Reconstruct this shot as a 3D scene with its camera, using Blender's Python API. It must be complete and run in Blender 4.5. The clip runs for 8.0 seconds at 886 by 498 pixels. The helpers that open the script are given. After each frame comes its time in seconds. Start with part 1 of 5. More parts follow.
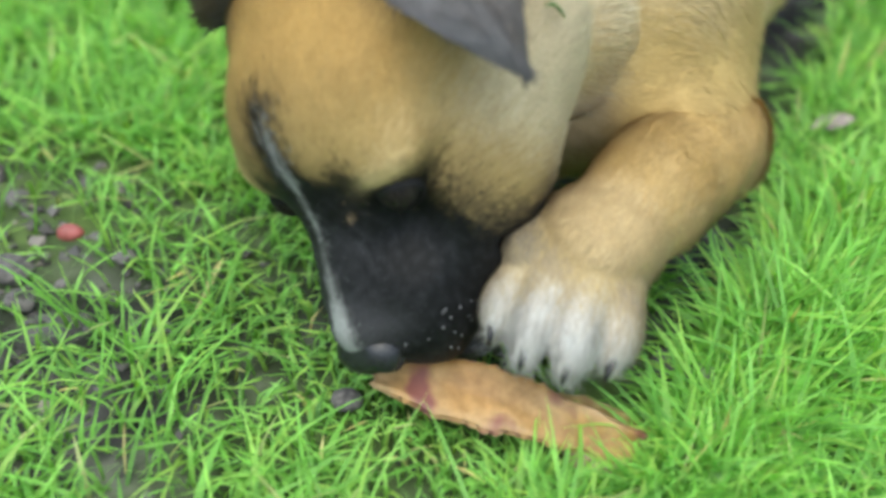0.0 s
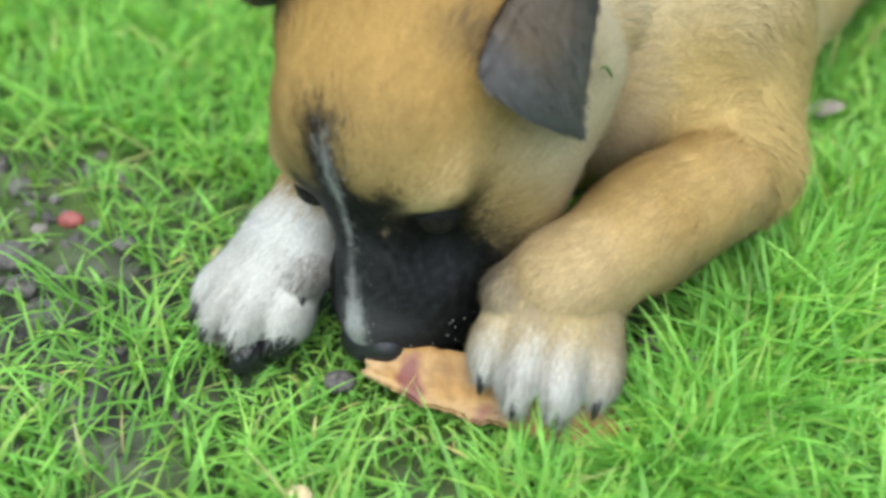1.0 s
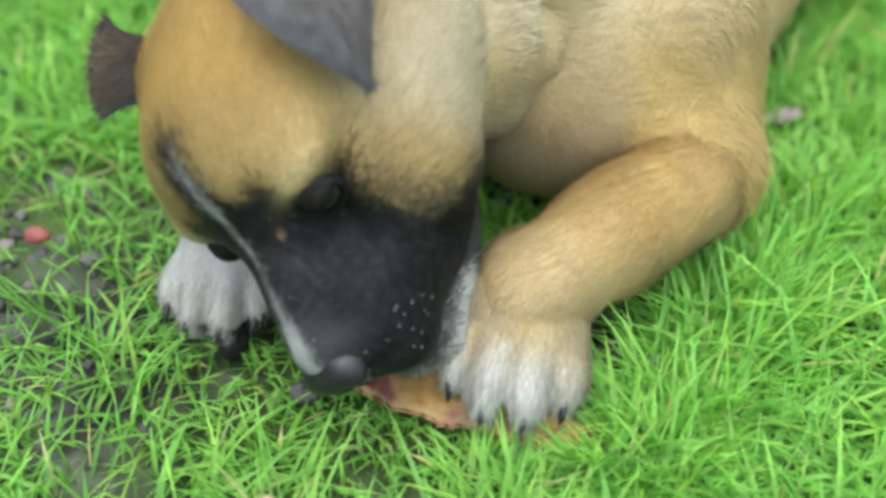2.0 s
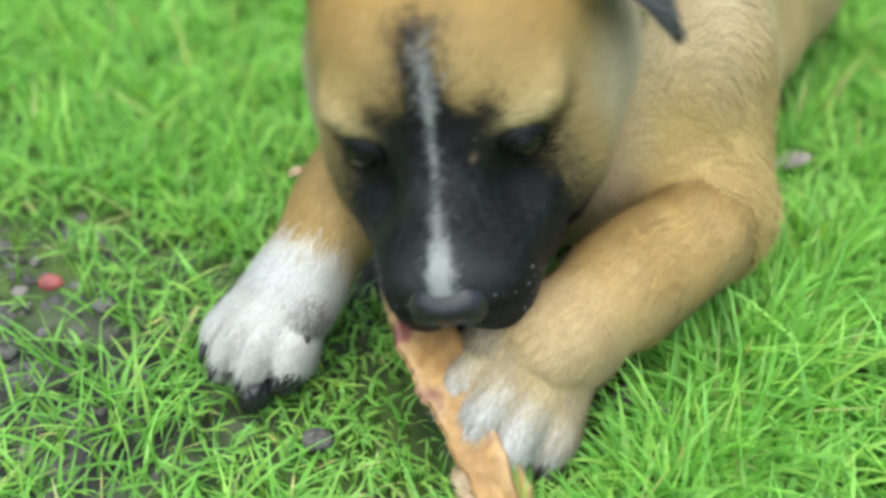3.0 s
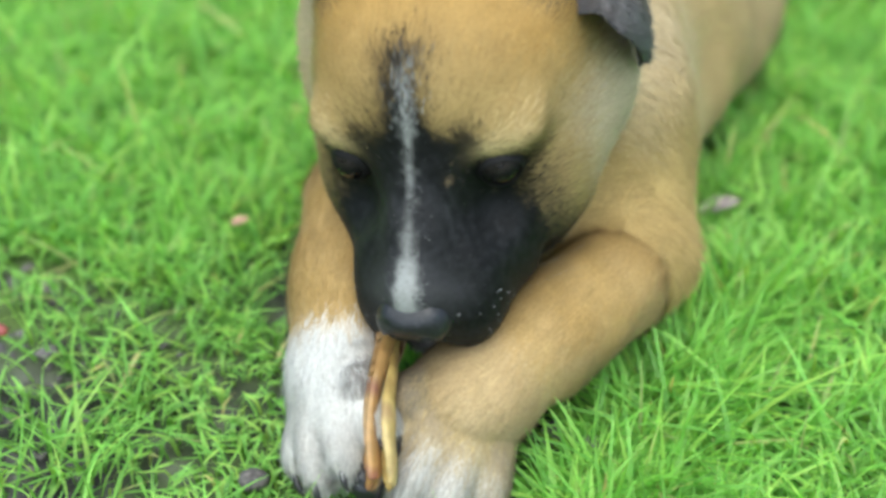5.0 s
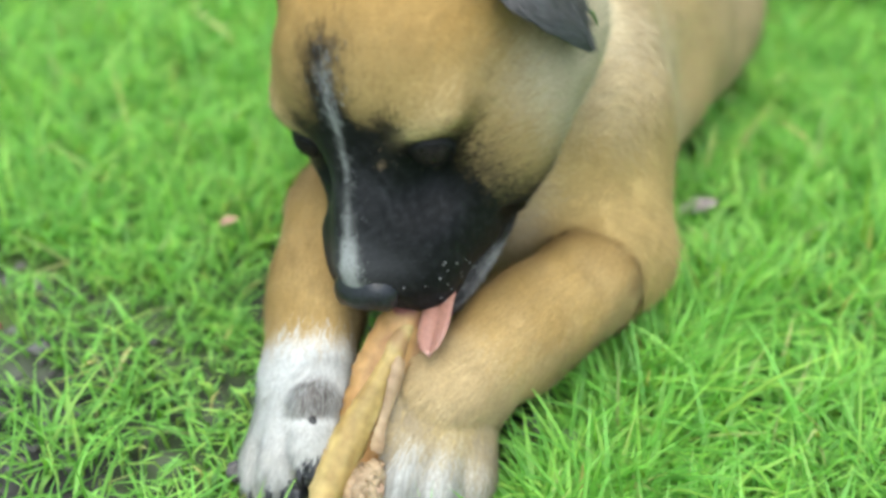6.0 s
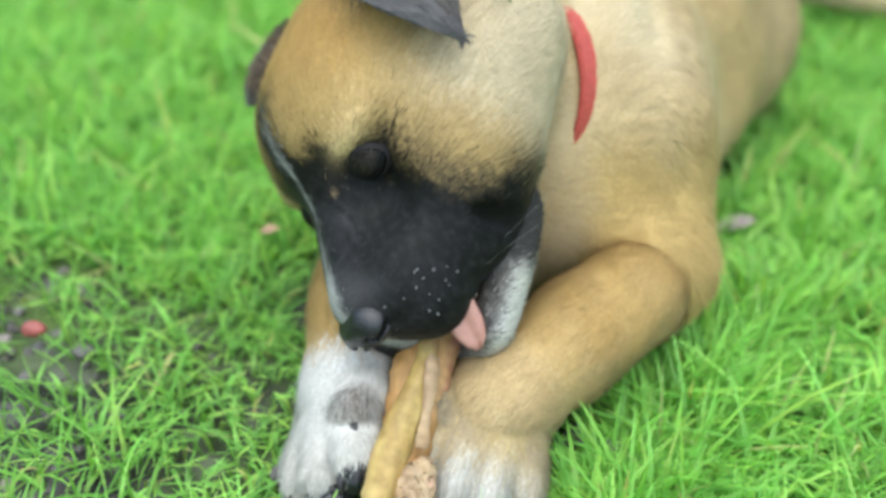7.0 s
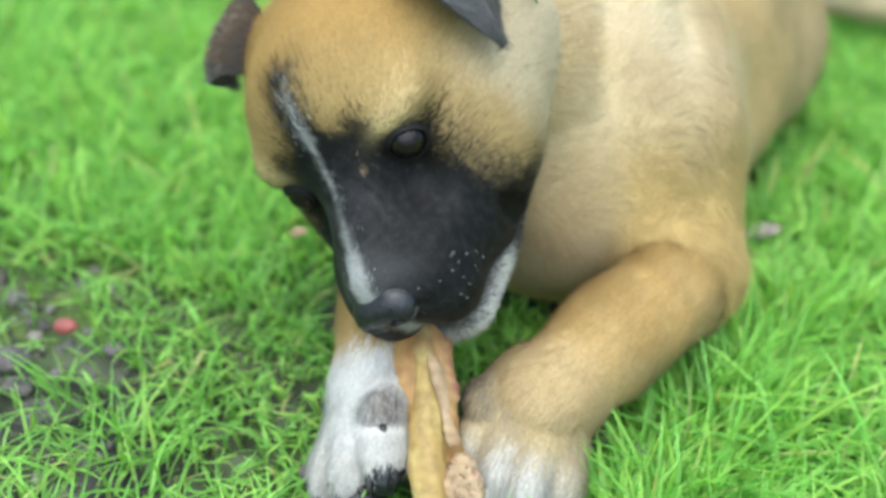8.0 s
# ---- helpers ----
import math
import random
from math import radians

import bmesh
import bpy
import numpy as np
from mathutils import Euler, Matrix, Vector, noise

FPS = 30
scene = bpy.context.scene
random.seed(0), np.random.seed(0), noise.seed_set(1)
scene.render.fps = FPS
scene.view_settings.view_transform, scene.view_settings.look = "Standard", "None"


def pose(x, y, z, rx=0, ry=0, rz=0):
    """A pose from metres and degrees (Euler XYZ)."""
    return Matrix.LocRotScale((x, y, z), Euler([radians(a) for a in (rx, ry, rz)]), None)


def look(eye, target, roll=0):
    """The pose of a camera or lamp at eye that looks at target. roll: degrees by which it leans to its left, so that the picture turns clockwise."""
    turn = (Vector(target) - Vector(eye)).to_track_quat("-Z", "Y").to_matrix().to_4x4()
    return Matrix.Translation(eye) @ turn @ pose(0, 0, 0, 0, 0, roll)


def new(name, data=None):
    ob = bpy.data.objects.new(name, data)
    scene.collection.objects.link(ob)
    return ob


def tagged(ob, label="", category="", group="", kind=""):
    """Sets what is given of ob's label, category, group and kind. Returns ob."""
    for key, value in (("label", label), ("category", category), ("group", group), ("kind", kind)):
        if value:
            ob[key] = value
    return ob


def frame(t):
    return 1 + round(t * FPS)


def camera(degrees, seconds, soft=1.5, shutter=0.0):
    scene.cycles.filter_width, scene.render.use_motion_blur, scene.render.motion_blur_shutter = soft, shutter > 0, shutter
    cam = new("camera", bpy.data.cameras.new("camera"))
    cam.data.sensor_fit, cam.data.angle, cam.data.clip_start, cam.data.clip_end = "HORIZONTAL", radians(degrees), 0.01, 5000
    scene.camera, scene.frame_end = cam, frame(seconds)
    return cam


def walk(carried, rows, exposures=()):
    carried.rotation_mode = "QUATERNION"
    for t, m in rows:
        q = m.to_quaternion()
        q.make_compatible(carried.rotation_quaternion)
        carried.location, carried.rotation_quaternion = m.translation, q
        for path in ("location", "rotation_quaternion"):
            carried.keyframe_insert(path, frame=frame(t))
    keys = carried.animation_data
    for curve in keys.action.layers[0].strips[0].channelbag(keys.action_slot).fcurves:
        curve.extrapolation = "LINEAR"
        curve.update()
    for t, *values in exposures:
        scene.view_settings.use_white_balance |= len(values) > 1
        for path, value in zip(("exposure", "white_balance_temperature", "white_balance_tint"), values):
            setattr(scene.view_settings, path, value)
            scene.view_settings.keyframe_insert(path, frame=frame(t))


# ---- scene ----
# ---------------------------------------------------------------- camera
cam = camera(40, 8.0, soft=3.4, shutter=0.5)
cam.data.dof.use_dof = True
cam.data.dof.focus_distance = 0.41
cam.data.dof.aperture_fstop = 5.2

PATH = [
    (0, pose(-0.0182, -0.3361, 0.2956, 50.825, -1.394, 0.89)),
    (0.5, pose(-0.0183, -0.3402, 0.2961, 50.008, -0.636, 1.869)),
    (1, pose(-0.0104, -0.3442, 0.2989, 50.497, -0.87, 1.259)),
    (1.2, pose(-0.0056, -0.3451, 0.3002, 50.327, -0.705, 0.918)),
    (2.3, pose(-0.0056, -0.3484, 0.3042, 51.515, -1.043, -0.189)),
    (2.5, pose(-0.0065, -0.3482, 0.3055, 51.977, -0.996, 0.056)),
    (3, pose(-0.006, -0.3472, 0.3067, 52.651, -0.53, 0.215)),
    (3.5, pose(0, -0.3479, 0.3127, 54, 0, -0)),
    (4, pose(0.0022, -0.3515, 0.3142, 54.763, -0.179, -0.631)),
    (4.5, pose(0.0048, -0.355, 0.3127, 55.031, -0.084, -0.75)),
    (4.7, pose(0.0061, -0.3573, 0.3115, 55.13, -0.493, -1.139)),
    (6, pose(0.0117, -0.3733, 0.3159, 55.594, -0.965, -1.518)),
    (6.5, pose(0.0062, -0.3775, 0.3141, 56.441, -1.389, -1.334)),
    (7, pose(-0.0015, -0.3798, 0.3124, 56.801, -1.512, -0.565)),
    (7.5, pose(-0.007, -0.3819, 0.3121, 57.283, -1.78, -0.003)),
    (8, pose(-0.0066, -0.3852, 0.3098, 57.487, -1.677, 0.449)),
]
walk(cam, PATH, exposures=[(0, 0.83, 6000, 1), (3, 0.86, 5950, 1), (6.5, 0.92, 5900, 1), (8, 0.96, 5800, 1)])

# ---------------------------------------------------------------- light
SUN_EL, SUN_AZ = 74.0, 195.0
world = bpy.data.worlds.new("sky")
scene.world = world
world.use_nodes = True
wn = world.node_tree.nodes
sky = wn.new("ShaderNodeTexSky")
sky.sky_type = "NISHITA"
sky.sun_disc = False
sky.sun_elevation = radians(SUN_EL)
sky.sun_rotation = radians(SUN_AZ)
sky.air_density, sky.dust_density, sky.ozone_density = 1.0, 4.0, 0.6
wn["Background"].inputs["Strength"].default_value = 0.14
world.node_tree.links.new(sky.outputs[0], wn["Background"].inputs[0])
sun_data = bpy.data.lights.new("sun", "SUN")
sun_data.energy, sun_data.angle, sun_data.color = 1.75, radians(110), (1.0, 0.96, 0.88)
sun = new("sun", sun_data)
sd = Vector((math.sin(radians(SUN_AZ)) * math.cos(radians(SUN_EL)), math.cos(radians(SUN_AZ)) * math.cos(radians(SUN_EL)), math.sin(radians(SUN_EL))))
sun.matrix_world = look(sd * 5, (0, 0, 0))


# ---------------------------------------------------------------- materials
def material(name, rough=0.6, **kw):
    m = bpy.data.materials.new(name)
    m.use_nodes = True
    b = m.node_tree.nodes["Principled BSDF"]
    b.inputs["Roughness"].default_value = rough
    for k, v in kw.items():
        b.inputs[k.replace("_", " ")].default_value = v
    return m, m.node_tree, b


def noise_node(nt, scale, detail=4.0, coord="Object"):
    tc = nt.nodes.new("ShaderNodeTexCoord")
    n = nt.nodes.new("ShaderNodeTexNoise")
    n.inputs["Scale"].default_value, n.inputs["Detail"].default_value = scale, detail
    nt.links.new(tc.outputs[coord], n.inputs["Vector"])
    return n


def ramp(nt, fac, stops):
    r = nt.nodes.new("ShaderNodeValToRGB")
    while len(r.color_ramp.elements) < len(stops):
        r.color_ramp.elements.new(0.5)
    for el, (pos, col) in zip(r.color_ramp.elements, stops):
        el.position, el.color = pos, (*col, 1)
    nt.links.new(fac, r.inputs[0])
    return r


def mixed(nt, fac, a, b, mode="MIX"):
    m = nt.nodes.new("ShaderNodeMix")
    m.data_type, m.blend_type = "RGBA", mode
    for sock, v in ((0, fac), (6, a), (7, b)):
        if isinstance(v, (int, float)):
            m.inputs[sock].default_value = v
        elif isinstance(v, tuple):
            m.inputs[sock].default_value = (*v, 1)
        else:
            nt.links.new(v, m.inputs[sock])
    return m.outputs[2]


def bump(nt, b, height, strength, dist):
    n = nt.nodes.new("ShaderNodeBump")
    n.inputs["Strength"].default_value, n.inputs["Distance"].default_value = strength, dist
    nt.links.new(height, n.inputs["Height"])
    nt.links.new(n.outputs[0], b.inputs["Normal"])


def coat_material():
    """Fur and the skin under it: the coat's markings come with the mesh, grain on top."""
    m, nt, b = material("coat", 0.55, Specular_IOR_Level=0.13, Sheen_Weight=0.01, Sheen_Roughness=0.5)
    at = nt.nodes.new("ShaderNodeAttribute")
    at.attribute_name = "coat"
    n1 = noise_node(nt, 900, 2)
    n2 = noise_node(nt, 40, 3)
    r1 = ramp(nt, n1.outputs[0], [(0.3, (0.86, 0.85, 0.83)), (0.7, (1.08, 1.08, 1.08))])
    r2 = ramp(nt, n2.outputs[0], [(0.3, (0.9, 0.88, 0.85)), (0.7, (1.06, 1.06, 1.06))])
    c = mixed(nt, 1.0, at.outputs["Color"], r1.outputs[0], "MULTIPLY")
    c = mixed(nt, 1.0, c, r2.outputs[0], "MULTIPLY")
    nt.links.new(c, b.inputs["Base Color"])
    return m


def plain(name, col, rough=0.5, grain=120, amount=0.25, bumpy=0.0, **kw):
    m, nt, b = material(name, rough, **kw)
    n = noise_node(nt, grain, 5)
    lo = tuple(c * (1 - amount) for c in col)
    hi = tuple(min(1, c * (1 + amount)) for c in col)
    r = ramp(nt, n.outputs[0], [(0.3, lo), (0.7, hi)])
    nt.links.new(r.outputs[0], b.inputs["Base Color"])
    if bumpy:
        bump(nt, b, n.outputs[0], 0.6, bumpy)
    return m


def grass_material():
    m, nt, b = material("grass_blade", 0.42, Specular_IOR_Level=0.4)
    at = nt.nodes.new("ShaderNodeAttribute")
    at.attribute_name = "coat"
    geo = nt.nodes.new("ShaderNodeNewGeometry")
    r = ramp(nt, geo.outputs["Random Per Island"], [(0.0, (0.62, 0.72, 0.6)), (0.45, (0.95, 1.0, 0.9)), (0.8, (1.15, 1.05, 1.0)), (1.0, (1.5, 1.15, 1.1))])
    n = noise_node(nt, 160, 3)
    r2 = ramp(nt, n.outputs[0], [(0.3, (0.85, 0.85, 0.85)), (0.7, (1.1, 1.1, 1.1))])
    c = mixed(nt, 1.0, at.outputs["Color"], r.outputs[0], "MULTIPLY")
    c = mixed(nt, 1.0, c, r2.outputs[0], "MULTIPLY")
    nt.links.new(c, b.inputs["Base Color"])
    tr = nt.nodes.new("ShaderNodeBsdfTranslucent")
    c2 = mixed(nt, 1.0, c, (1.25, 1.15, 0.5), "MULTIPLY")
    nt.links.new(c2, tr.inputs[0])
    mx = nt.nodes.new("ShaderNodeMixShader")
    mx.inputs[0].default_value = 0.42
    nt.links.new(b.outputs[0], mx.inputs[1])
    nt.links.new(tr.outputs[0], mx.inputs[2])
    nt.links.new(mx.outputs[0], nt.nodes["Material Output"].inputs[0])
    return m


def ground_material():
    m, nt, b = material("soil", 0.9)
    n1, n2 = noise_node(nt, 55, 8), noise_node(nt, 6, 4)
    soil = ramp(nt, n1.outputs[0], [(0.35, (0.008, 0.0075, 0.007)), (0.5, (0.035, 0.032, 0.03)), (0.68, (0.13, 0.12, 0.115))])
    thatch = ramp(nt, n1.outputs[0], [(0.3, (0.03, 0.05, 0.012)), (0.7, (0.09, 0.14, 0.03))])
    sel = ramp(nt, n2.outputs[0], [(0.42, (0, 0, 0)), (0.6, (1, 1, 1))])
    near = mixed(nt, sel.outputs[0], soil.outputs[0], thatch.outputs[0])
    tc = nt.nodes.new("ShaderNodeTexCoord")
    ln = nt.nodes.new("ShaderNodeVectorMath")
    ln.operation = "LENGTH"
    nt.links.new(tc.outputs["Object"], ln.inputs[0])
    far = ramp(nt, n1.outputs[0], [(0.3, (0.05, 0.13, 0.012)), (0.7, (0.12, 0.27, 0.03))])
    mr = nt.nodes.new("ShaderNodeMapRange")
    mr.inputs[1].default_value, mr.inputs[2].default_value = 0.38, 0.62
    nt.links.new(ln.outputs["Value"], mr.inputs[0])
    nt.links.new(mixed(nt, mr.outputs[0], near, far.outputs[0]), b.inputs["Base Color"])
    bump(nt, b, n1.outputs[0], 0.8, 0.004)
    return m


COAT = coat_material()
GRASS = grass_material()
SOIL = ground_material()
NOSE = plain("nose_leather", (0.014, 0.014, 0.016), 0.34, 700, 0.5, 0.0005, Specular_IOR_Level=0.5)
CLAW = plain("claw_horn", (0.02, 0.018, 0.018), 0.3, 300, 0.4)
LID = plain("eyelid_skin", (0.010, 0.009, 0.009), 0.6, 300, 0.3, Specular_IOR_Level=0.2)
EYE_DARK = plain("eye_brown", (0.010, 0.008, 0.007), 0.04, 500, 0.4, Specular_IOR_Level=0.3)
TONGUE = plain("tongue_pink", (0.35, 0.18, 0.135), 0.35, 600, 0.15, 0.0004, Subsurface_Weight=0.15, Subsurface_Radius=(0.004, 0.002, 0.001))
TOOTH = plain("tooth_ivory", (0.75, 0.70, 0.58), 0.25, 300, 0.1)
WHISK = plain("whisker_hair", (0.32, 0.31, 0.28), 0.4, 100, 0.1)
WHISK_DARK = plain("whisker_root", (0.17, 0.17, 0.17), 0.5, 100, 0.1)
RED = plain("collar_red", (0.42, 0.07, 0.055), 0.6, 900, 0.25, 0.0004)
CLIPPING = plain("clipping_green", (0.10, 0.16, 0.04), 0.6, 300, 0.3)
CLOD = plain("clod_soil", (0.105, 0.095, 0.088), 0.95, 420, 0.6, 0.002)
def crumb_material():
    m, nt, b = material("crumb_soil", 0.95)
    geo = nt.nodes.new("ShaderNodeNewGeometry")
    r = ramp(nt, geo.outputs["Random Per Island"], [(0.0, (0.02, 0.018, 0.016)), (0.5, (0.075, 0.067, 0.062)), (0.9, (0.16, 0.145, 0.14)), (1.0, (0.28, 0.24, 0.2))])
    nt.links.new(r.outputs[0], b.inputs["Base Color"])
    return m


CRUMB = crumb_material()
PEBBLE = plain("pebble_buff", (0.55, 0.44, 0.25), 0.7, 400, 0.25, 0.0005)
PETAL = plain("berry_red", (0.27, 0.07, 0.06), 0.5, 300, 0.35, 0.0005)
DRYLEAF = plain("leaf_dry", (0.25, 0.21, 0.18), 0.8, 250, 0.35, 0.0005)
PEACH = plain("petal_peach", (0.45, 0.29, 0.18), 0.7, 250, 0.3)


# ---------------------------------------------------------------- shape tools
def part(name, mesh, parent=None, label=""):
    ob = new(name, mesh)
    if parent is not None:
        ob.parent = parent
    if label:
        ob["label"] = label
    return ob


def mesh_of(name, verts, faces, mat, smooth=True, coat=None, normals=None):
    """faces: list of (n, k) arrays of one size each."""
    me = bpy.data.meshes.new(name)
    faces = [np.asarray(f, dtype=np.int32) for f in faces if len(f)]
    me.vertices.add(len(verts))
    me.vertices.foreach_set("co", np.asarray(verts, dtype=np.float32).ravel())
    loops = np.concatenate([f.ravel() for f in faces])
    sizes = np.concatenate([np.full(len(f), f.shape[1], dtype=np.int32) for f in faces])
    starts = np.concatenate([[0], np.cumsum(sizes)[:-1]]).astype(np.int32)
    me.loops.add(len(loops))
    me.loops.foreach_set("vertex_index", loops)
    me.polygons.add(len(sizes))
    me.polygons.foreach_set("loop_start", starts)
    me.update(calc_edges=True)
    me.polygons.foreach_set("use_smooth", np.full(len(sizes), smooth, dtype=bool))
    if coat is not None:
        at = me.color_attributes.new("coat", "FLOAT_COLOR", "POINT")
        at.data.foreach_set("color", np.concatenate([coat, np.ones((len(coat), 1))], 1).astype(np.float32).ravel())
    me.materials.append(mat)
    if normals is not None:
        me.normals_split_custom_set_from_vertices(np.asarray(normals, dtype=np.float32))
    return me


def smin(a, b, k):
    h = np.clip(0.5 + 0.5 * (b - a) / k, 0, 1)
    return b * (1 - h) + a * h - k * h * (1 - h)


def smax(a, b, k):
    return -smin(-a, -b, k)


def ell(p, c, r, rot=None):
    q = p - np.array(c)
    if rot is not None:
        q = q @ np.array(Euler([radians(a) for a in rot]).to_matrix())
    r = np.array(r)
    k0 = np.linalg.norm(q / r, axis=1)
    k1 = np.linalg.norm(q / r**2, axis=1) + 1e-9
    return k0 * (k0 - 1) / k1


def cap(p, a, b, ra, rb):
    a, b = np.array(a), np.array(b)
    d = b - a
    t = np.clip(((p - a) @ d) / (d @ d), 0, 1)
    return np.linalg.norm(p - a - t[:, None] * d, axis=1) - (ra + (rb - ra) * t)


def surface(field, lo, hi, step):
    """Surface nets: the zero level of field as vertices and quads, with outward normals."""
    lo, hi = np.array(lo, float), np.array(hi, float)
    n = np.ceil((hi - lo) / step).astype(int) + 1
    ax = [lo[i] + step * np.arange(n[i]) for i in range(3)]
    g = np.stack(np.meshgrid(*ax, indexing="ij"), -1)
    v = field(g.reshape(-1, 3)).reshape(n)
    s = v < 0
    idx = -np.ones(n - 1, dtype=np.int64)
    cnt = sum(s[i:n[0] - 1 + i, j:n[1] - 1 + j, k:n[2] - 1 + k].astype(int) for i in (0, 1) for j in (0, 1) for k in (0, 1))
    act = (cnt > 0) & (cnt < 8)
    cells = np.argwhere(act)
    idx[act] = np.arange(len(cells))
    p = lo + (cells + 0.5) * step
    h = step * 0.2

    def grad(p):
        return np.stack([field(p + h * np.eye(3)[i]) - field(p - h * np.eye(3)[i]) for i in range(3)], 1) / (2 * h)
    for _ in range(3):
        gr = grad(p)
        move = -(field(p) / (np.sum(gr * gr, 1) + 1e-9))[:, None] * gr
        l = np.linalg.norm(move, axis=1)[:, None] + 1e-12
        p = p + move * np.minimum(1, 0.7 * step / l)
    gr = grad(p)
    nor = gr / (np.linalg.norm(gr, axis=1)[:, None] + 1e-9)
    quads = []
    for a in range(3):
        b, c = (a + 1) % 3, (a + 2) % 3
        sl0, sl1 = [slice(1, -1)] * 3, [slice(1, -1)] * 3
        sl0[a], sl1[a] = slice(0, -1), slice(1, None)
        s0, s1 = s[tuple(sl0)], s[tuple(sl1)]
        for flip, m in ((False, s0 & ~s1), (True, ~s0 & s1)):
            e = np.argwhere(m)
            if not len(e):
                continue
            off = np.ones(3, int)
            off[a] = 0
            e = e + off

            def at(db, dc):
                q = e.copy()
                q[:, b] -= db
                q[:, c] -= dc
                return idx[q[:, 0], q[:, 1], q[:, 2]]
            q = np.stack([at(1, 1), at(0, 1), at(0, 0), at(1, 0)], 1)
            quads.append(q[:, ::-1] if flip else q)
    q = np.concatenate(quads)
    return p, nor, q[(q >= 0).all(1)]


def wob(p, f, seed=0.0):
    """Cheap smooth noise of points, about -1 to 1."""
    x, y, z = p[:, 0] * f + seed, p[:, 1] * f + 1.7 * seed, p[:, 2] * f + 2.3 * seed
    return (np.sin(x + 1.3 * np.sin(1.7 * y)) * np.cos(1.1 * y + 0.9 * np.sin(1.3 * z)) + np.sin(2.3 * z + 1.9 * np.sin(0.8 * x + y)) * 0.6) / 1.4


def sst(a, b, x):
    t = np.clip((x - a) / (b - a), 0, 1)
    return t * t * (3 - 2 * t)


RNG = np.random.default_rng(7)


def furred(name, field, lo, hi, step, coat, comb, count, length, width, lift=0.35, density=None, bare=None):
    """Skin with hairs on it, as one mesh. comb(p, n): the way that the hair lies. length(p): metres."""
    v, n, q = surface(field, lo, hi, step)
    a, b, c, d = (v[q[:, i]] for i in range(4))
    area = np.linalg.norm(np.cross(b - a, d - a), axis=1) + 1e-12
    if density is not None:
        area = area * density(v[q[:, 0]])
    f = RNG.choice(len(q), count, p=area / area.sum())
    s, t = RNG.random(count)[:, None], RNG.random(count)[:, None]
    def lerp(x):
        return (x[q[f, 0]] * (1 - s) + x[q[f, 1]] * s) * (1 - t) + (x[q[f, 3]] * (1 - s) + x[q[f, 2]] * s) * t
    p, pn = lerp(v), lerp(n)
    pn /= np.linalg.norm(pn, axis=1)[:, None]
    ln = length(p) * RNG.uniform(0.6, 1.25, count)
    w = comb(p, pn)
    w = w + RNG.normal(0, 0.16, w.shape)
    w = w - np.sum(w * pn, 1)[:, None] * pn
    w /= np.linalg.norm(w, axis=1)[:, None] + 1e-9
    lf = lift * RNG.uniform(0.5, 1.5, count)[:, None]
    d1 = w + pn * lf
    d1 /= np.linalg.norm(d1, axis=1)[:, None]
    d2 = w + pn * (lf * 0.35 + RNG.normal(0, 0.12, (count, 1))) + RNG.normal(0, 0.1, w.shape)
    d2 /= np.linalg.norm(d2, axis=1)[:, None]
    side = np.cross(pn, w)
    side /= np.linalg.norm(side, axis=1)[:, None] + 1e-9
    hw = (width * RNG.uniform(0.6, 1.3, count) / 2)[:, None]
    root = p - pn * 0.0006
    mid = root + d1 * ln[:, None] * 0.5
    tip = mid + d2 * ln[:, None] * 0.5
    hv = np.stack([root - side * hw, root + side * hw, mid - side * hw * 0.8, mid + side * hw * 0.8, tip], 1).reshape(-1, 3)
    base = len(v) + 5 * np.arange(count)[:, None]
    quad = np.concatenate([base + 2, base + 3, base + 1, base + 0], 1)
    tri = np.concatenate([base + 4, base + 3, base + 2], 1)
    col = coat(v)
    tone = RNG.normal(1, 0.06, (count, 1))
    pale = np.where(RNG.random((count, 1)) < 0.10, RNG.uniform(0.004, 0.03, (count, 1)), 0.0)
    hc = coat(p + RNG.normal(0, 0.0026, p.shape))
    pale *= hc.mean(1)[:, None] < 0.08
    hc = np.repeat(np.clip(hc * tone + pale, 0.004, 0.9), 5, axis=0)
    hn = pn + RNG.normal(0, 0.07, pn.shape)
    hn /= np.linalg.norm(hn, axis=1)[:, None]
    verts = np.concatenate([v, hv])
    nor = np.concatenate([n, np.repeat(hn, 5, axis=0)])
    return mesh_of(name, verts, [q, quad, tri], COAT, True, np.concatenate([col * 0.96, hc]), nor)


def solid(name, field, lo, hi, step, mat):
    v, n, q = surface(field, lo, hi, step)
    return mesh_of(name, v, [q], mat, True, None, n)


def tube(name, pts, radii, mat, sides=6):
    pts = np.array(pts, float)
    vs, fs = [], []
    for i, (p, r) in enumerate(zip(pts, radii)):
        d = pts[min(i + 1, len(pts) - 1)] - pts[max(i - 1, 0)]
        d /= np.linalg.norm(d)
        u = np.cross(d, (0.3, 0.2, 0.93))
        u /= np.linalg.norm(u)
        w = np.cross(d, u)
        for k in range(sides):
            a = 2 * math.pi * k / sides
            vs.append(p + r * (math.cos(a) * u + math.sin(a) * w))
    for i in range(len(pts) - 1):
        for k in range(sides):
            fs.append((i * sides + k, i * sides + (k + 1) % sides, (i + 1) * sides + (k + 1) % sides, (i + 1) * sides + k))
    caps = [list(range(sides))[::-1], [(len(pts) - 1) * sides + k for k in range(sides)]]
    return mesh_of(name, np.array(vs), [np.array(fs), np.array(caps)], mat)


def blend(a, b, f):
    return a * (1 - f[:, None]) + np.array(b) * f[:, None]


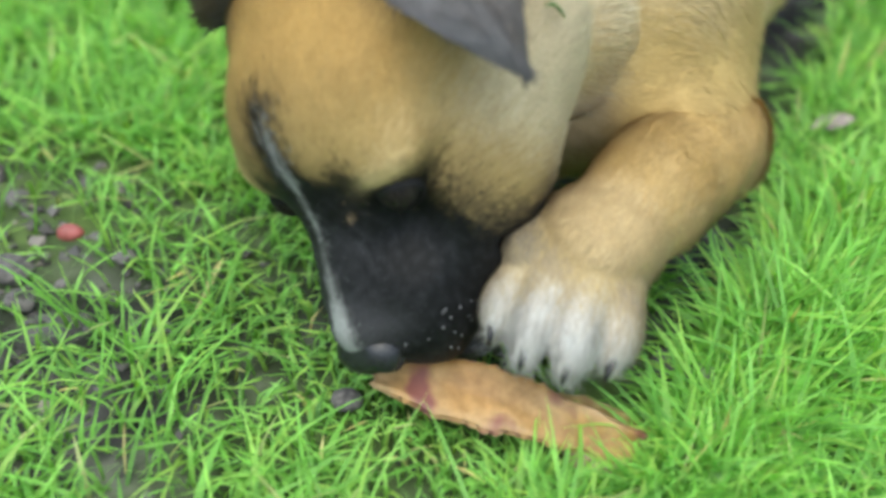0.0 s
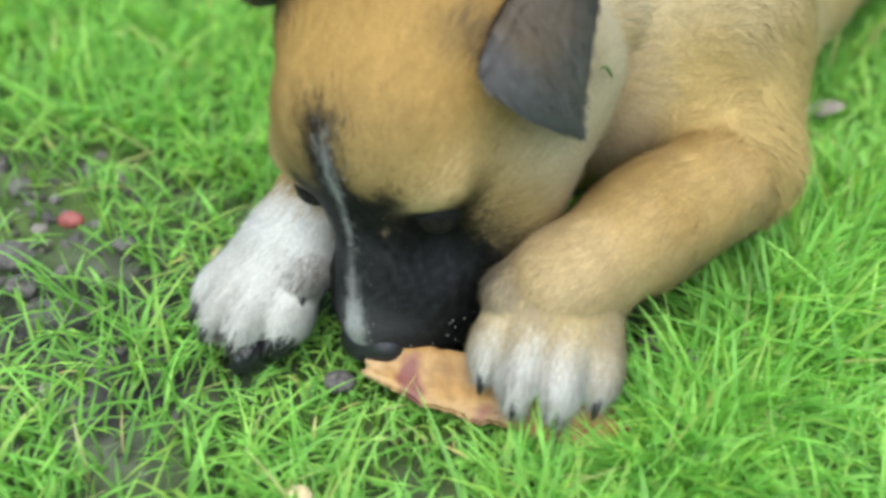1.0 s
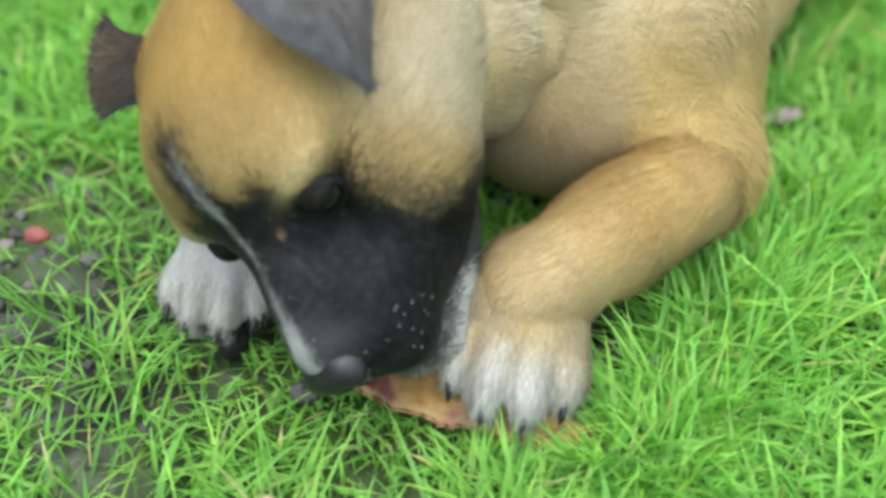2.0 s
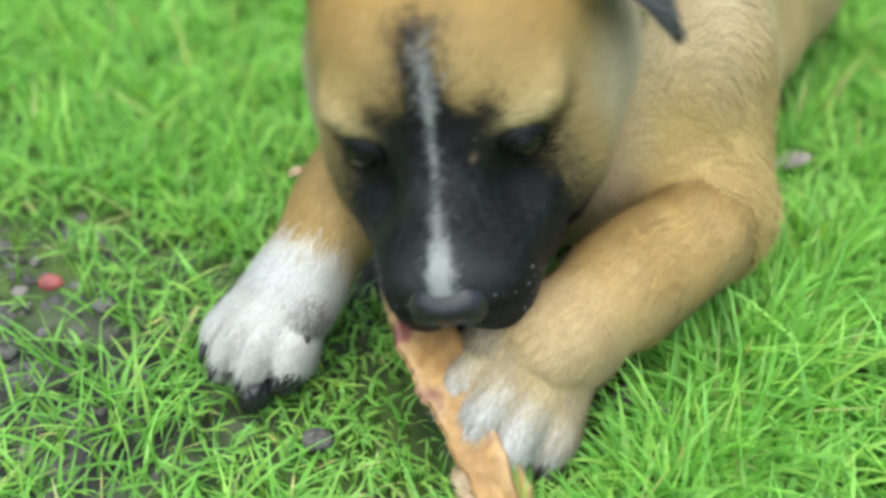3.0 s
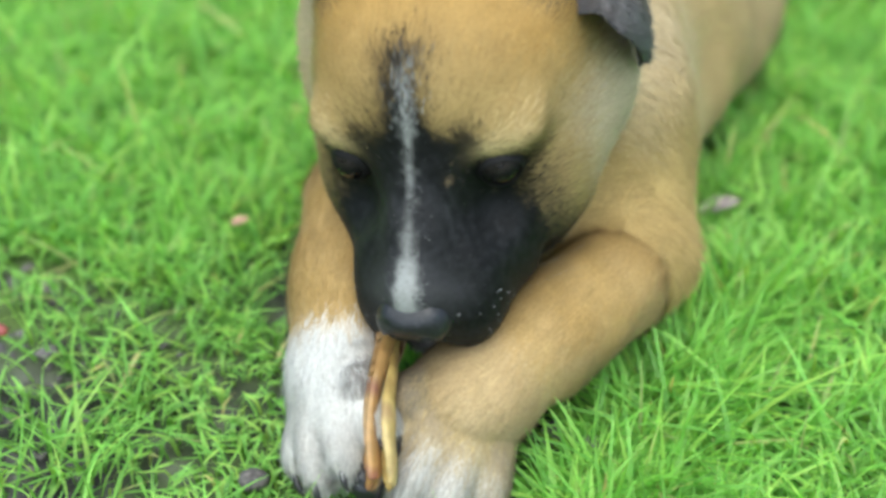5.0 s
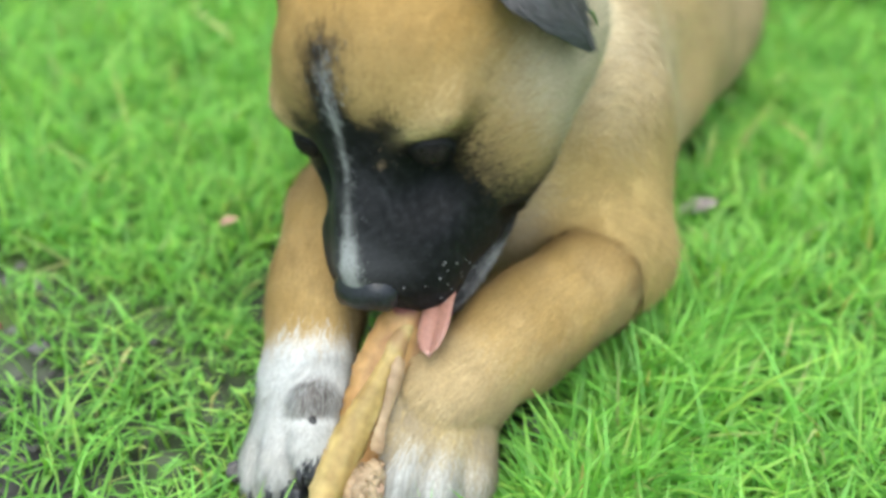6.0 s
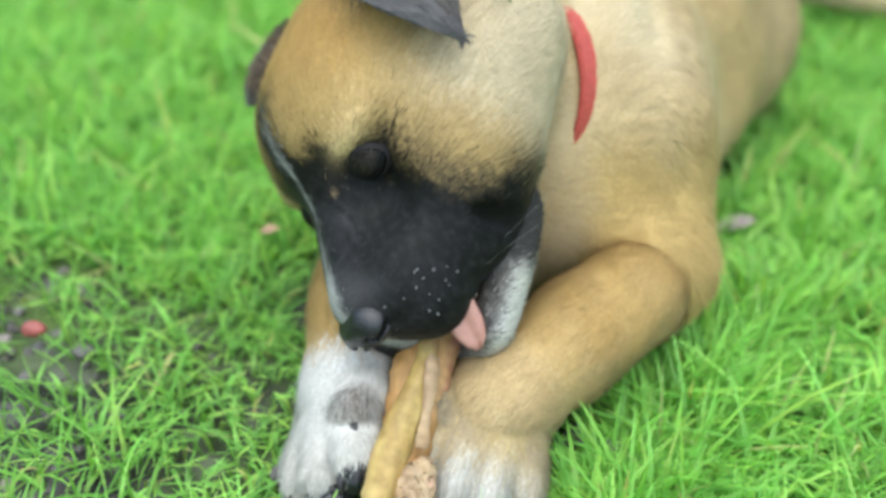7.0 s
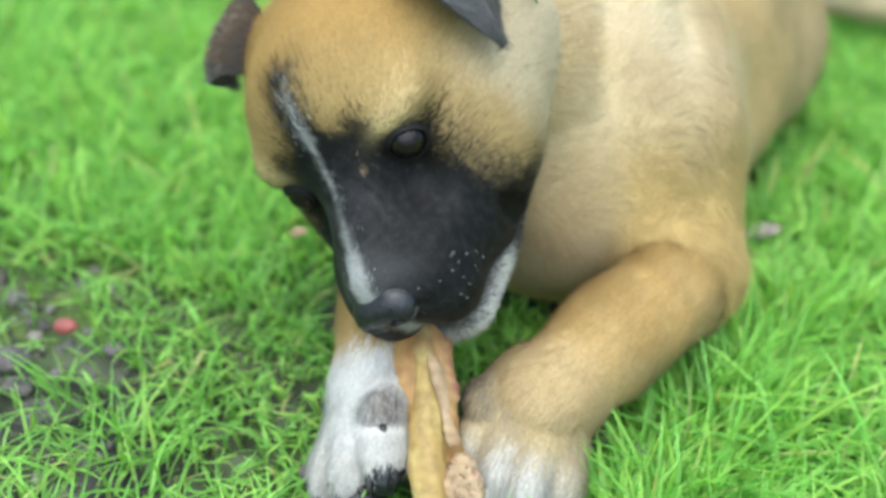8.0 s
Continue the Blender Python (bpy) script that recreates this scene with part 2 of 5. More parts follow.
# ---------------------------------------------------------------- ground
def soil_patch(x, y):
    """1 where the turf is thin and bare earth shows."""
    s = np.exp(-(((x + 0.195) / 0.085) ** 2 + ((y - 0.02) / 0.075) ** 2)) * 1.3
    s += np.exp(-(((x + 0.10) / 0.07) ** 2 + ((y + 0.075) / 0.05) ** 2)) * 0.32
    s += np.exp(-(((x + 0.21) / 0.06) ** 2 + ((y - 0.15) / 0.05) ** 2)) * 0.6
    s += np.exp(-(((x - 0.070) / 0.008) ** 2 + ((y + 0.044) / 0.006) ** 2)) * 0.5
    s += np.exp(-(((x - 0.0) / 0.05) ** 2 + ((y + 0.05) / 0.035) ** 2)) * 0.25
    p = np.stack([x, y, x * 0], 1)
    return np.clip(s + 0.16 * wob(p, 60, 3.1) + 0.12 * wob(p, 150, 1.2), 0, 1)


def relief(x, y):
    p = np.stack([x, y, x * 0], 1)
    near = np.exp(-(np.hypot(x, y - 0.1) / 0.9) ** 2)
    b = soil_patch(x, y)
    return near * (0.003 * wob(p, 25, 0.4) + b * (0.0035 * wob(p, 130, 2.0) + 0.002 * wob(p, 310, 5.0)) - 0.004)


def build_ground():
    def axis(near, c):
        inner = np.arange(-near, near + 0.001, 0.006) + c
        outer = np.array([0.9, 1.3, 2, 3.5, 7, 15, 40, 100, 220])
        return np.concatenate([c - outer[::-1], inner, c + outer])
    xs, ys = axis(0.42, 0.02), axis(0.42, 0.15)
    X, Y = np.meshgrid(xs, ys, indexing="ij")
    v = np.stack([X.ravel(), Y.ravel(), relief(X.ravel(), Y.ravel())], 1)
    i = np.arange(len(xs) * len(ys)).reshape(len(xs), len(ys))
    q = np.stack([i[:-1, :-1], i[1:, :-1], i[1:, 1:], i[:-1, 1:]], -1).reshape(-1, 4)
    ob = new("ground", mesh_of("ground", v, [q], SOIL))
    tagged(ob, "dark crumbly soil under a patchy green lawn", "ground", kind="structure")


# the lying puppy's print on the ground: legs, chest and belly
PRINT = [((0.09, 0.015), (0.025, -0.065), 0.011), ((0.06, 0.09), (0.155, 0.29), 0.055), ((0.09, 0.03), (0.08, 0.1), 0.030), ((-0.028, 0.05), (-0.02, 0.1), 0.028)]
TRODDEN = [((-0.03, 0.05), (-0.022, -0.085), 0.024), ((-0.03, 0.04), (-0.075, -0.045), 0.026), ((-0.030, -0.062), (0.040, -0.074), 0.013), ((-0.02, -0.04), (0.03, -0.05), 0.03)]


def seg_dist(x, y, a, b):
    a, b = np.array(a), np.array(b)
    d = b - a
    t = np.clip(((x - a[0]) * d[0] + (y - a[1]) * d[1]) / (d @ d), 0, 1)
    return np.hypot(x - a[0] - t * d[0], y - a[1] - t * d[1])


def build_grass():
    rng = np.random.default_rng(11)
    n1, n2 = 160000, 90000
    x = np.concatenate([rng.uniform(-0.36, 0.42, n1), rng.uniform(-1.5, 1.6, n2)])
    y = np.concatenate([rng.uniform(-0.17, 0.62, n1), rng.uniform(-0.7, 2.2, n2)])
    far = np.arange(n1 + n2) >= n1
    # the dense near turf thins out into the coarser lawn round it
    rim = np.minimum(np.minimum(x + 0.36, 0.42 - x), np.minimum(y + 0.17, 0.62 - y))
    keep = np.where(far, (rim < 0.07) & (rng.random(len(x)) < sst(1.5, 0.5, np.hypot(x - 0.03, y - 0.25))), rng.random(len(x)) < sst(-0.01, 0.10, rim) * 0.75 + 0.25)
    keep &= far | (rim > 0.03 * rng.random(len(x)))
    bare = soil_patch(x, y)
    keep &= rng.random(len(x)) > bare * 0.9
    # tufts
    pp = np.stack([x, y, x * 0], 1)
    tuft = 0.5 + 0.5 * wob(pp, 90, 6.0)
    keep &= rng.random(len(x)) < 0.25 + 0.7 * tuft
    thin = (x < 0.015 + 0.02 * wob(pp, 40, 1.0)) & (y < 0.07 + 0.02 * wob(pp, 35, 2.0))
    keep &= ~thin | (rng.random(len(x)) < 0.65)
    # thick grass pressed up along the outer side of the bent foreleg
    n3 = 5200
    f, o = rng.random(n3), rng.uniform(0.006, 0.042, n3)
    x = np.concatenate([x, 0.128 - 0.088 * f + o * 0.80])
    y = np.concatenate([y, 0.070 - 0.160 * f - o * 0.50])
    far, keep = np.concatenate([far, np.zeros(n3, bool)]), np.concatenate([keep, np.hypot(0.128 - 0.088 * f + o * 0.80 - 0.071, 0.070 - 0.160 * f - o * 0.50 + 0.043) > 0.006])
    for a, b, r in PRINT:
        keep &= seg_dist(x, y, a, b) > r
    keep &= np.hypot(x - 0.0, y + 0.37) > 0.16
    x, y, far = x[keep], y[keep], far[keep]
    n = len(x)
    trod = np.zeros(n)
    for a, b, r in TRODDEN:
        trod = np.maximum(trod, sst(r * 1.35, r * 0.8, seg_dist(x, y, a, b)))
    pp = np.stack([x, y, x * 0], 1)
    ln = rng.gamma(8, 0.0035, n) * (1 + 0.25 * wob(pp, 30, 2.2))
    ln *= np.where((x < 0.0) & (y < 0.08), 0.82, 1.0)
    ln = np.clip(ln, 0.012, 0.085) * (1 - 0.55 * trod) * np.where(far, 1.15, 1)
    wd = rng.uniform(0.0010, 0.0025, n) * np.where(far, 1.9, 1)
    wd = np.where(rng.random(n) < 0.03, wd * 1.7, wd) * np.where((x < 0.02) & (y < 0.08), 0.8, 1.0)
    # swept direction: mostly towards the camera's right and front, with wide scatter
    head = rng.normal(-0.7, 2.0, n) + 1.6 * wob(pp, 26, 9.0)
    head = np.where(rng.random(n) < 0.6, rng.uniform(-math.pi, math.pi, n), head)
    dx, dy = np.cos(head), np.sin(head)
    lean0 = np.clip(rng.normal(0.88, 0.36, n) + 0.6 * trod, 0.05, 1.45)
    lean1 = np.clip(lean0 + rng.normal(0.7, 0.4, n) * (1 - 0.6 * trod), 0.2, 1.9)
    for a, b, r in PRINT[:1]:
        # blades beside the leg are pushed away from it
        near = seg_dist(x, y, a, b) < r + 0.006
        sx = np.where((x - 0.06) * 0.78 - (y + 0.03) * 0.62 > 0, 0.78, -0.78)
        dx, dy = np.where(near, sx, dx), np.where(near, np.sign(sx) * -0.62, dy)
    seg = 4
    px, py, pz = x.copy(), y.copy(), relief(x, y) - 0.001
    sx, sy = -dy, dx
    V = np.zeros((n, 2 * seg + 1, 3))
    twist = rng.normal(0, 0.5, n)
    for k in range(seg + 1):
        f = k / seg
        prof = (1 - f ** 2.2) * (0.75 + 0.5 * min(f * 3, 1) * (1 - f))
        ang = lean0 + (lean1 - lean0) * f
        ox, oy, oz = sx * np.cos(twist * f), sy * np.cos(twist * f), np.sin(twist * f)
        if k < seg:
            for s in (0, 1):
                m = (s * 2 - 1) * wd * prof * 0.5
                V[:, 2 * k + s] = np.stack([px + ox * m, py + oy * m, pz + oz * m], 1)
        else:
            V[:, 2 * seg] = np.stack([px, py, pz], 1)
        step = ln / seg
        px = px + dx * np.sin(ang) * step
        py = py + dy * np.sin(ang) * step
        pz = np.maximum(pz + np.cos(ang) * step, 0.002)
    base = (2 * seg + 1) * np.arange(n)[:, None]
    quads = np.concatenate([np.concatenate([base + 2 * k, base + 2 * k + 1, base + 2 * k + 3, base + 2 * k + 2], 1) for k in range(seg - 1)])
    tris = np.concatenate([base + 2 * seg - 2, base + 2 * seg - 1, base + 2 * seg], 1)
    hue = rng.random(n)[:, None]
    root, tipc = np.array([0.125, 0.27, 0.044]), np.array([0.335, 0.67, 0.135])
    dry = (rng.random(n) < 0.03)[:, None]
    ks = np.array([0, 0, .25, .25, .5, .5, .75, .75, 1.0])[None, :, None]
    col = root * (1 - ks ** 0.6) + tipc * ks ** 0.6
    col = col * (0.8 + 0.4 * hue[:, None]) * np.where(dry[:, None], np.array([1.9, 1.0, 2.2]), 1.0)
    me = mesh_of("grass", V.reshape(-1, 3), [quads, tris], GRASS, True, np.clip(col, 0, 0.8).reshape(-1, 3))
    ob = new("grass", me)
    tagged(ob, "fresh bright green grass in uneven swept tufts", "grass", kind="stuff")


# ---------------------------------------------------------------- coat colours
TAN = np.array([0.370, 0.268, 0.109])
ORANGE = np.array([0.425, 0.265, 0.078])
CREAM = np.array([0.56, 0.485, 0.335])
BLACK = np.array([0.0058, 0.0062, 0.0060])
WHITE = np.array([0.62, 0.62, 0.59])


# ---------------------------------------------------------------- head (metres, muzzle towards -y)
def head_field(p):
    q = p * 1000.0
    a = q.copy()
    a[:, 0] = np.abs(a[:, 0])
    d = ell(q, (0, 2, 0), (49, 53, 45))
    d = smin(d, ell(q, (0, -22.5, 16), (34, 26, 25)), 13)
    d = smin(d, ell(a, (24, -20, -24), (25, 32, 29)), 14)
    d = smin(d, ell(a, (33, 12, -17), (25, 31, 28)), 14)
    d = smin(d, ell(a, (25, -36, 14), (12.5, 8, 6.2)), 10)
    d = smin(d, ell(a, (30, 10, 22), (15, 18, 14)), 10)
    # muzzle: bridge, deep soft flews, blunt end
    mz = cap(q, (0, -48, 1), (0, -79, -17), 13.5, 12)
    mz = smin(mz, ell(a, (13.5, -60, -28), (14.5, 23, 21)), 9)
    mz = smin(mz, ell(a, (11.5, -73, -33), (13.5, 15.5, 16.5)), 5)
    mz = smin(mz, ell(a, (20, -43, -35), (13.5, 20, 20)), 10)
    mz = smin(mz, ell(q, (0, -79, -26), (14.5, 11, 13)), 7)
    d = smin(d, mz, 11)
    # hollow under the eye and along the side of the bridge, fold at the corner of the lips
    d = smax(d, -ell(a, (29, -61, -5), (9, 15, 9), (0, 0, 20)), 7)
    d = smax(d, -ell(a, (33, -47, -43), (5, 3.2, 12), (12, 0, 30)), 3)
    # eye hollows, groove under the nose, mouth underneath
    d = smax(d, -ell(a, (26, -52, 4.0), (8, 5, 6)), 5)
    d = smax(d, -ell(q, (0, -93, -36), (1.0, 6, 8)), 2.5)
    d = smax(d, -ell(q, (0, -62, -60), (15, 42, 16)), 6)
    return d / 1000.0


def head_coat(p):
    q = p * 1000.0
    n1 = wob(q, 0.35, 1.0)
    n2 = wob(q, 0.9, 4.0)
    x, y, z = q[:, 0], q[:, 1], q[:, 2]
    ax = np.abs(x)
    c = np.tile(TAN, (len(q), 1))
    c = blend(c, ORANGE, sst(12, 30, z + 4 * n1) * sst(-50, -10, y) * 0.8)
    c = blend(c, CREAM, sst(18, -8, z + 4 * n1) * sst(-38, -12, y) * 0.85)
    c = blend(c, CREAM, sst(15, 40, y) * 0.5)
    # mask
    top = 11 + 12 * sst(29, 18, ax) + 14 * np.exp(-(ax / 6.0) ** 2)
    # runs further back low on the cheek, where shade is painted in as black
    front = -y - (39 + 0.7 * np.clip(ax - 30, 0, 16) * sst(-46, -30, z) + 0.05 * ax - 0.10 * (z + 10) - 15 * sst(-18, -46, z))
    m = sst(-11, 7, front + 3.5 * n1 + 3.0 * n2) * sst(5.5, -4.5, z - top + 1.6 * n2 + 1.2 * n1)
    c = blend(c, BLACK * 2.2 + 0.02, np.clip(sst(-20, 2, front + 4 * n1) * sst(8, -10, z) * sst(24, 36, ax) * (0.58 + 0.25 * n2), 0, 0.85))
    wedge = np.exp(-(((ax - 39) / 5.5) ** 2 + ((z + 1) / 9.0) ** 2)) * sst(-50, -42, y)
    m = m * (1 - np.clip(1.3 * wedge + 0.3 * n2 * wedge, 0, 0.92))
    c = blend(c, BLACK, m)
    # dark forehead flame
    fl = np.exp(-((x + 2) / 8.0) ** 2) * sst(53, 41, z + 2 * n1) * sst(14, 24, z) * sst(-22, -34, y)
    c = blend(c, BLACK, np.clip(fl * 1.15, 0, 0.95))
    # pale brow spots and dark outer eye streaks
    br = np.exp(-(((ax - 29) / 7.5) ** 2 + ((z - 15.5 - 0.1 * (ax - 29)) / 4.0) ** 2) * 1.1) * sst(-28, -36, y)
    c = blend(c, (0.60, 0.46, 0.23), np.clip(br * 1.7, 0, 1))
    eb = np.exp(-(((ax - 26) / 9.5) ** 2 + ((z - 3) / 7.5) ** 2) ** 2) * sst(-30, -38, y)
    c = blend(c, BLACK, np.clip(1.25 * eb + 0.2 * n2 * eb, 0, 0.97))
    t = np.clip((ax - 35) / 12.0, 0, 1)
    st = np.abs(z - (5 + 8 * t) + 0.8 * n2) < 2.4 - 1.2 * t
    c = blend(c, BLACK, np.where(st & (ax > 31) & (ax < 38) & (y < -18), 0.6 * (1 - 0.6 * t), 0))
    # white blaze
    wdt = 0.0 + 1.0 * sst(17, 26, z) * sst(43, 33, z) + 1.5 * sst(-62, -74, y) * sst(12, 0, z) + 2.4 * sst(-76, -86, y)
    off = 1.0 * n1 + 0.2 * n2
    bl = sst(wdt + 2.2, wdt - 1.2, np.abs(x + off) + 0.5 * wob(q, 1.6, 3.3)) * sst(43, 37, z) * sst(-28, -35, y)
    c = blend(c, (0.37, 0.38, 0.37), bl * (0.85 - 0.35 * sst(-56, -66, y) * sst(-84, -74, y)))
    # grey sides of the muzzle end, pale lip edge
    c = blend(c, (0.07, 0.07, 0.074), sst(-72, -86, y) * sst(-24, -10, z) * 0.6 * (1 - bl))
    c = blend(c, (0.30, 0.22, 0.13), 0.8 * np.exp(-(((x - 11.5) / 0.9) ** 2 + ((z - 9.0) / 0.9) ** 2)) * sst(-40, -48, y))
    # greyer hairs scattered through the black; sky sheen painted grey along the bridge
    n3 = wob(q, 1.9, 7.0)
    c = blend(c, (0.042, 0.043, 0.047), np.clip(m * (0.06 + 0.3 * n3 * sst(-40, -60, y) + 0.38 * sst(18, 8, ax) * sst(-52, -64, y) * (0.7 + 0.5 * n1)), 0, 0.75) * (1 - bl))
    # dark hair in front of the ears
    e = np.exp(-(((ax - 37) / 8.0) ** 2 + ((y - 1) / 6.0) ** 2)) * sst(20, 30, z)
    c = blend(c, (0.10, 0.075, 0.05), np.clip(e * 0.9 + 0.3 * n2 * e, 0, 0.85))
    return c


def head_comb(p, n):
    q = p * 1000.0
    w = np.zeros_like(p)
    w[:, 1] = 1.0
    w[:, 0] = np.sign(p[:, 0]) * sst(0, 40, np.abs(q[:, 0])) * 0.5
    w[:, 2] = 0.5 * sst(10, 25, q[:, 2]) - 0.5 * sst(0, -20, q[:, 2]) * sst(-60, -30, q[:, 1])
    return w


def head_len(p):
    q = p * 1000.0
    return (2.6 + 4.1 * sst(-60, -25, q[:, 1]) + 4.0 * sst(-15, 20, q[:, 1])) / 1000.0


def ear_mesh(side):
    """Folded drop ear: a thick curled flap, root on the skull, tip forward and down."""
    nu, nv = 13, 15
    P = np.zeros((nu, nv, 3))
    for i in range(nu):
        u = i / (nu - 1) - 0.5
        for j in range(nv):
            v = j / (nv - 1)
            wide = 29.0 * (1 - v ** 2.4) * (0.55 + 0.45 * min(1.0, v / 0.3)) * (1.0 if side > 0 else 0.82)
            # rises out of the root, folds over, hangs outward
            if v < 0.28:
                f = v / 0.28
                c = np.array([2 * f, 1.5 * f, -5 + 14.0 * math.sin(f * math.pi / 2)])
            else:
                f = (v - 0.28) / 0.72
                c = np.array([2 + 30.0 * f, 1.5 - 13.0 * f, 9.0 - 4 * f - 24.0 * f * f])
            curl = 5.5 * (u * 2) ** 2
            P[i, j] = c + np.array([-0.25 * u * wide, u * wide * (2.0 + 1.3 * (1 - v) if u > 0 and side > 0 else 1.5), -curl * (0.5 + 0.5 * v)])
    P *= 1.15 if side > 0 else 1.0
    du, dv = np.gradient(P, axis=0), np.gradient(P, axis=1)
    N = np.cross(du, dv)
    N /= np.linalg.norm(N, axis=2)[..., None] + 1e-9
    thick = 1.5
    U = np.abs(np.linspace(-1, 1, nu))[:, None, None]
    Vv = np.linspace(0, 1, nv)[None, :, None]
    th = thick * (1 - 0.75 * np.maximum(U, Vv) ** 4)
    A, B = (P - N * th), (P + N * th)
    v = np.concatenate([A.reshape(-1, 3), B.reshape(-1, 3)]) / 1000.0
    i = np.arange(nu * nv).reshape(nu, nv)
    q = np.stack([i[:-1, :-1], i[:-1, 1:], i[1:, 1:], i[1:, :-1]], -1).reshape(-1, 4)
    q2 = q[:, ::-1] + nu * nv
    rim = []
    ring = list(i[:, 0]) + list(i[-1, 1:]) + list(i[-2::-1, -1]) + list(i[0, -2:0:-1])
    for a, b in zip(ring, ring[1:] + ring[:1]):
        rim.append((b, a, a + nu * nv, b + nu * nv))
    nm = np.concatenate([-N.reshape(-1, 3), N.reshape(-1, 3)])
    # soft short hair over the outside
    cnt = 5000
    top = RNG.integers(0, len(q), cnt)
    sel = q[top]
    sgn = np.where(RNG.random(cnt) < 0.75, 1, -1)
    r1, r2 = RNG.random((cnt, 1)), RNG.random((cnt, 1))
    base_v = np.where(sgn[:, None, None] > 0, (v[nu * nv:])[sel], (v[:nu * nv])[sel])
    hp = (base_v[:, 0] * (1 - r1) + base_v[:, 3] * r1) * (1 - r2) + (base_v[:, 1] * (1 - r1) + base_v[:, 2] * r1) * r2
    hn = np.where(sgn[:, None] > 0, nm[nu * nv:][sel[:, 0]], nm[:nu * nv][sel[:, 0]])
    dr = dv[sel[:, 0] // nv, sel[:, 0] % nv]
    dr = dr / (np.linalg.norm(dr, axis=1)[:, None] + 1e-9) + RNG.normal(0, 0.2, dr.shape) + hn * 0.25
    sd_ = np.cross(hn, dr)
    sd_ /= np.linalg.norm(sd_, axis=1)[:, None] + 1e-9
    hv = np.stack([hp + sd_ * 0.0003, hp - sd_ * 0.0003, hp + dr * 0.0045], 1).reshape(-1, 3)
    ht = np.arange(cnt * 3).reshape(-1, 3) + len(v)

    def col(pts):
        g = wob(pts * 1000, 0.25, 2.0)
        f = np.clip(pts[:, 2] * 1000 / 14.0 + 0.35, 0, 1)
        c = np.tile(np.array([0.105, 0.094, 0.090]), (len(pts), 1))
        c = blend(c, (0.16, 0.115, 0.075), np.clip(f * 0.6 + 0.25 * g, 0, 0.8))
        # bluish sheen along the front edge, painted into the coat colour
        c = blend(c, (0.115, 0.114, 0.124), sst(-6, -16, pts[:, 1] * 1000 + 2 * g) * 0.7)
        edge = sst(7, 12, np.abs(pts[:, 1] * 1000 + 5) - 9)
        return blend(c, (0.04, 0.036, 0.038), edge * 0.5)
    hc = np.repeat(col(hp) * RNG.normal(1, 0.15, (cnt, 1)), 3, axis=0)
    V = np.concatenate([v, hv])
    nn = np.concatenate([nm, np.repeat(hn, 3, axis=0)])
    cc = np.concatenate([col(v), np.clip(hc, 0.01, 0.6)])
    faces = [np.concatenate([q, q2, np.array(rim)]), ht]
    if side < 0:
        V = V * [-1, 1, 1]
        nn = nn * [-1, 1, 1]
        faces = [f[:, ::-1] for f in faces]
    return mesh_of("ear", V, faces, COAT, True, cc, nn)


def eye_mesh():
    bm = bmesh.new()
    bmesh.ops.create_uvsphere(bm, u_segments=28, v_segments=18, radius=0.0080)
    for v in bm.verts:
        # corneal bulge forward
        f = max(0, -v.co.y / 0.0080 - 0.72) / 0.28
        v.co *= 1 + 0.06 * f
    me = bpy.data.meshes.new("eye")
    bm.to_mesh(me)
    bm.free()
    me.polygons.foreach_set("use_smooth", np.ones(len(me.polygons), dtype=bool))
    me.materials.append(EYE_DARK)
    return me


def lid_field(p):
    """Rim of skin round the eye, an almond opening towards -y."""
    q = p * 1000.0
    d = np.abs(np.linalg.norm(q, axis=1) - 8.9) - 0.55
    x, z = q[:, 0], q[:, 2]
    op = np.hypot(x / 7.4, (z + 0.2) / np.where(z > 0, 6.4, 5.6)) - 1
    d = smax(d, -op * 4.5, 0.8)
    d = smax(d, op * 4.5 - 1.8, 0.8)
    return smax(d, (q[:, 1] + 1.0), 0.5) / 1000.0


def upper_lid_field(p):
    """Half shell over the eyeball that turns down to close the eye."""
    q = p * 1000.0
    d = np.abs(np.linalg.norm(q, axis=1) - 8.8) - 0.25
    d = smax(d, np.abs(q[:, 0]) - 8.0, 0.5)
    return smax(d, -q[:, 2], 0.5) / 1000.0


def nose_field(p):
    q = p * 1000.0
    a = q.copy()
    a[:, 0] = np.abs(a[:, 0])
    d = ell(q, (0, 0, 0), (10.8, 7.4, 8.6))
    d = smin(d, ell(a, (6.4, -1.4, -1.2), (5.2, 5.8, 5.2)), 2.5)
    d = smax(d, -ell(q, (0, -1, 13.5), (16, 12, 6.5)), 3)
    d = smax(d, -ell(a, (5.3, -7.6, -0.6), (2.5, 4.6, 2.5), (0, 0, 25)), 1.0)
    d = smax(d, -ell(a, (9.8, -4.0, -2.6), (4, 5, 1.1), (0, 25, 0)), 1.0)
    d = smax(d, -ell(q, (0, -8.5, -5), (0.7, 3, 7)), 1.0)
    return d / 1000.0


def jaw_field(p):
    """Lower jaw; origin at its hinge, chin towards -y."""
    q = p * 1000.0
    a = q.copy()
    a[:, 0] = np.abs(a[:, 0])
    d = cap(a, (21, -10, -4), (9, -54, -7), 8, 6.5)
    d = smin(d, ell(q, (0, -50, -8), (13, 12, 8)), 8)
    d = smin(d, ell(q, (0, -22, -10), (22, 26, 8)), 10)
    d = smax(d, -ell(q, (0, -28, 3.5), (14, 30, 6)), 3)
    return d / 1000.0


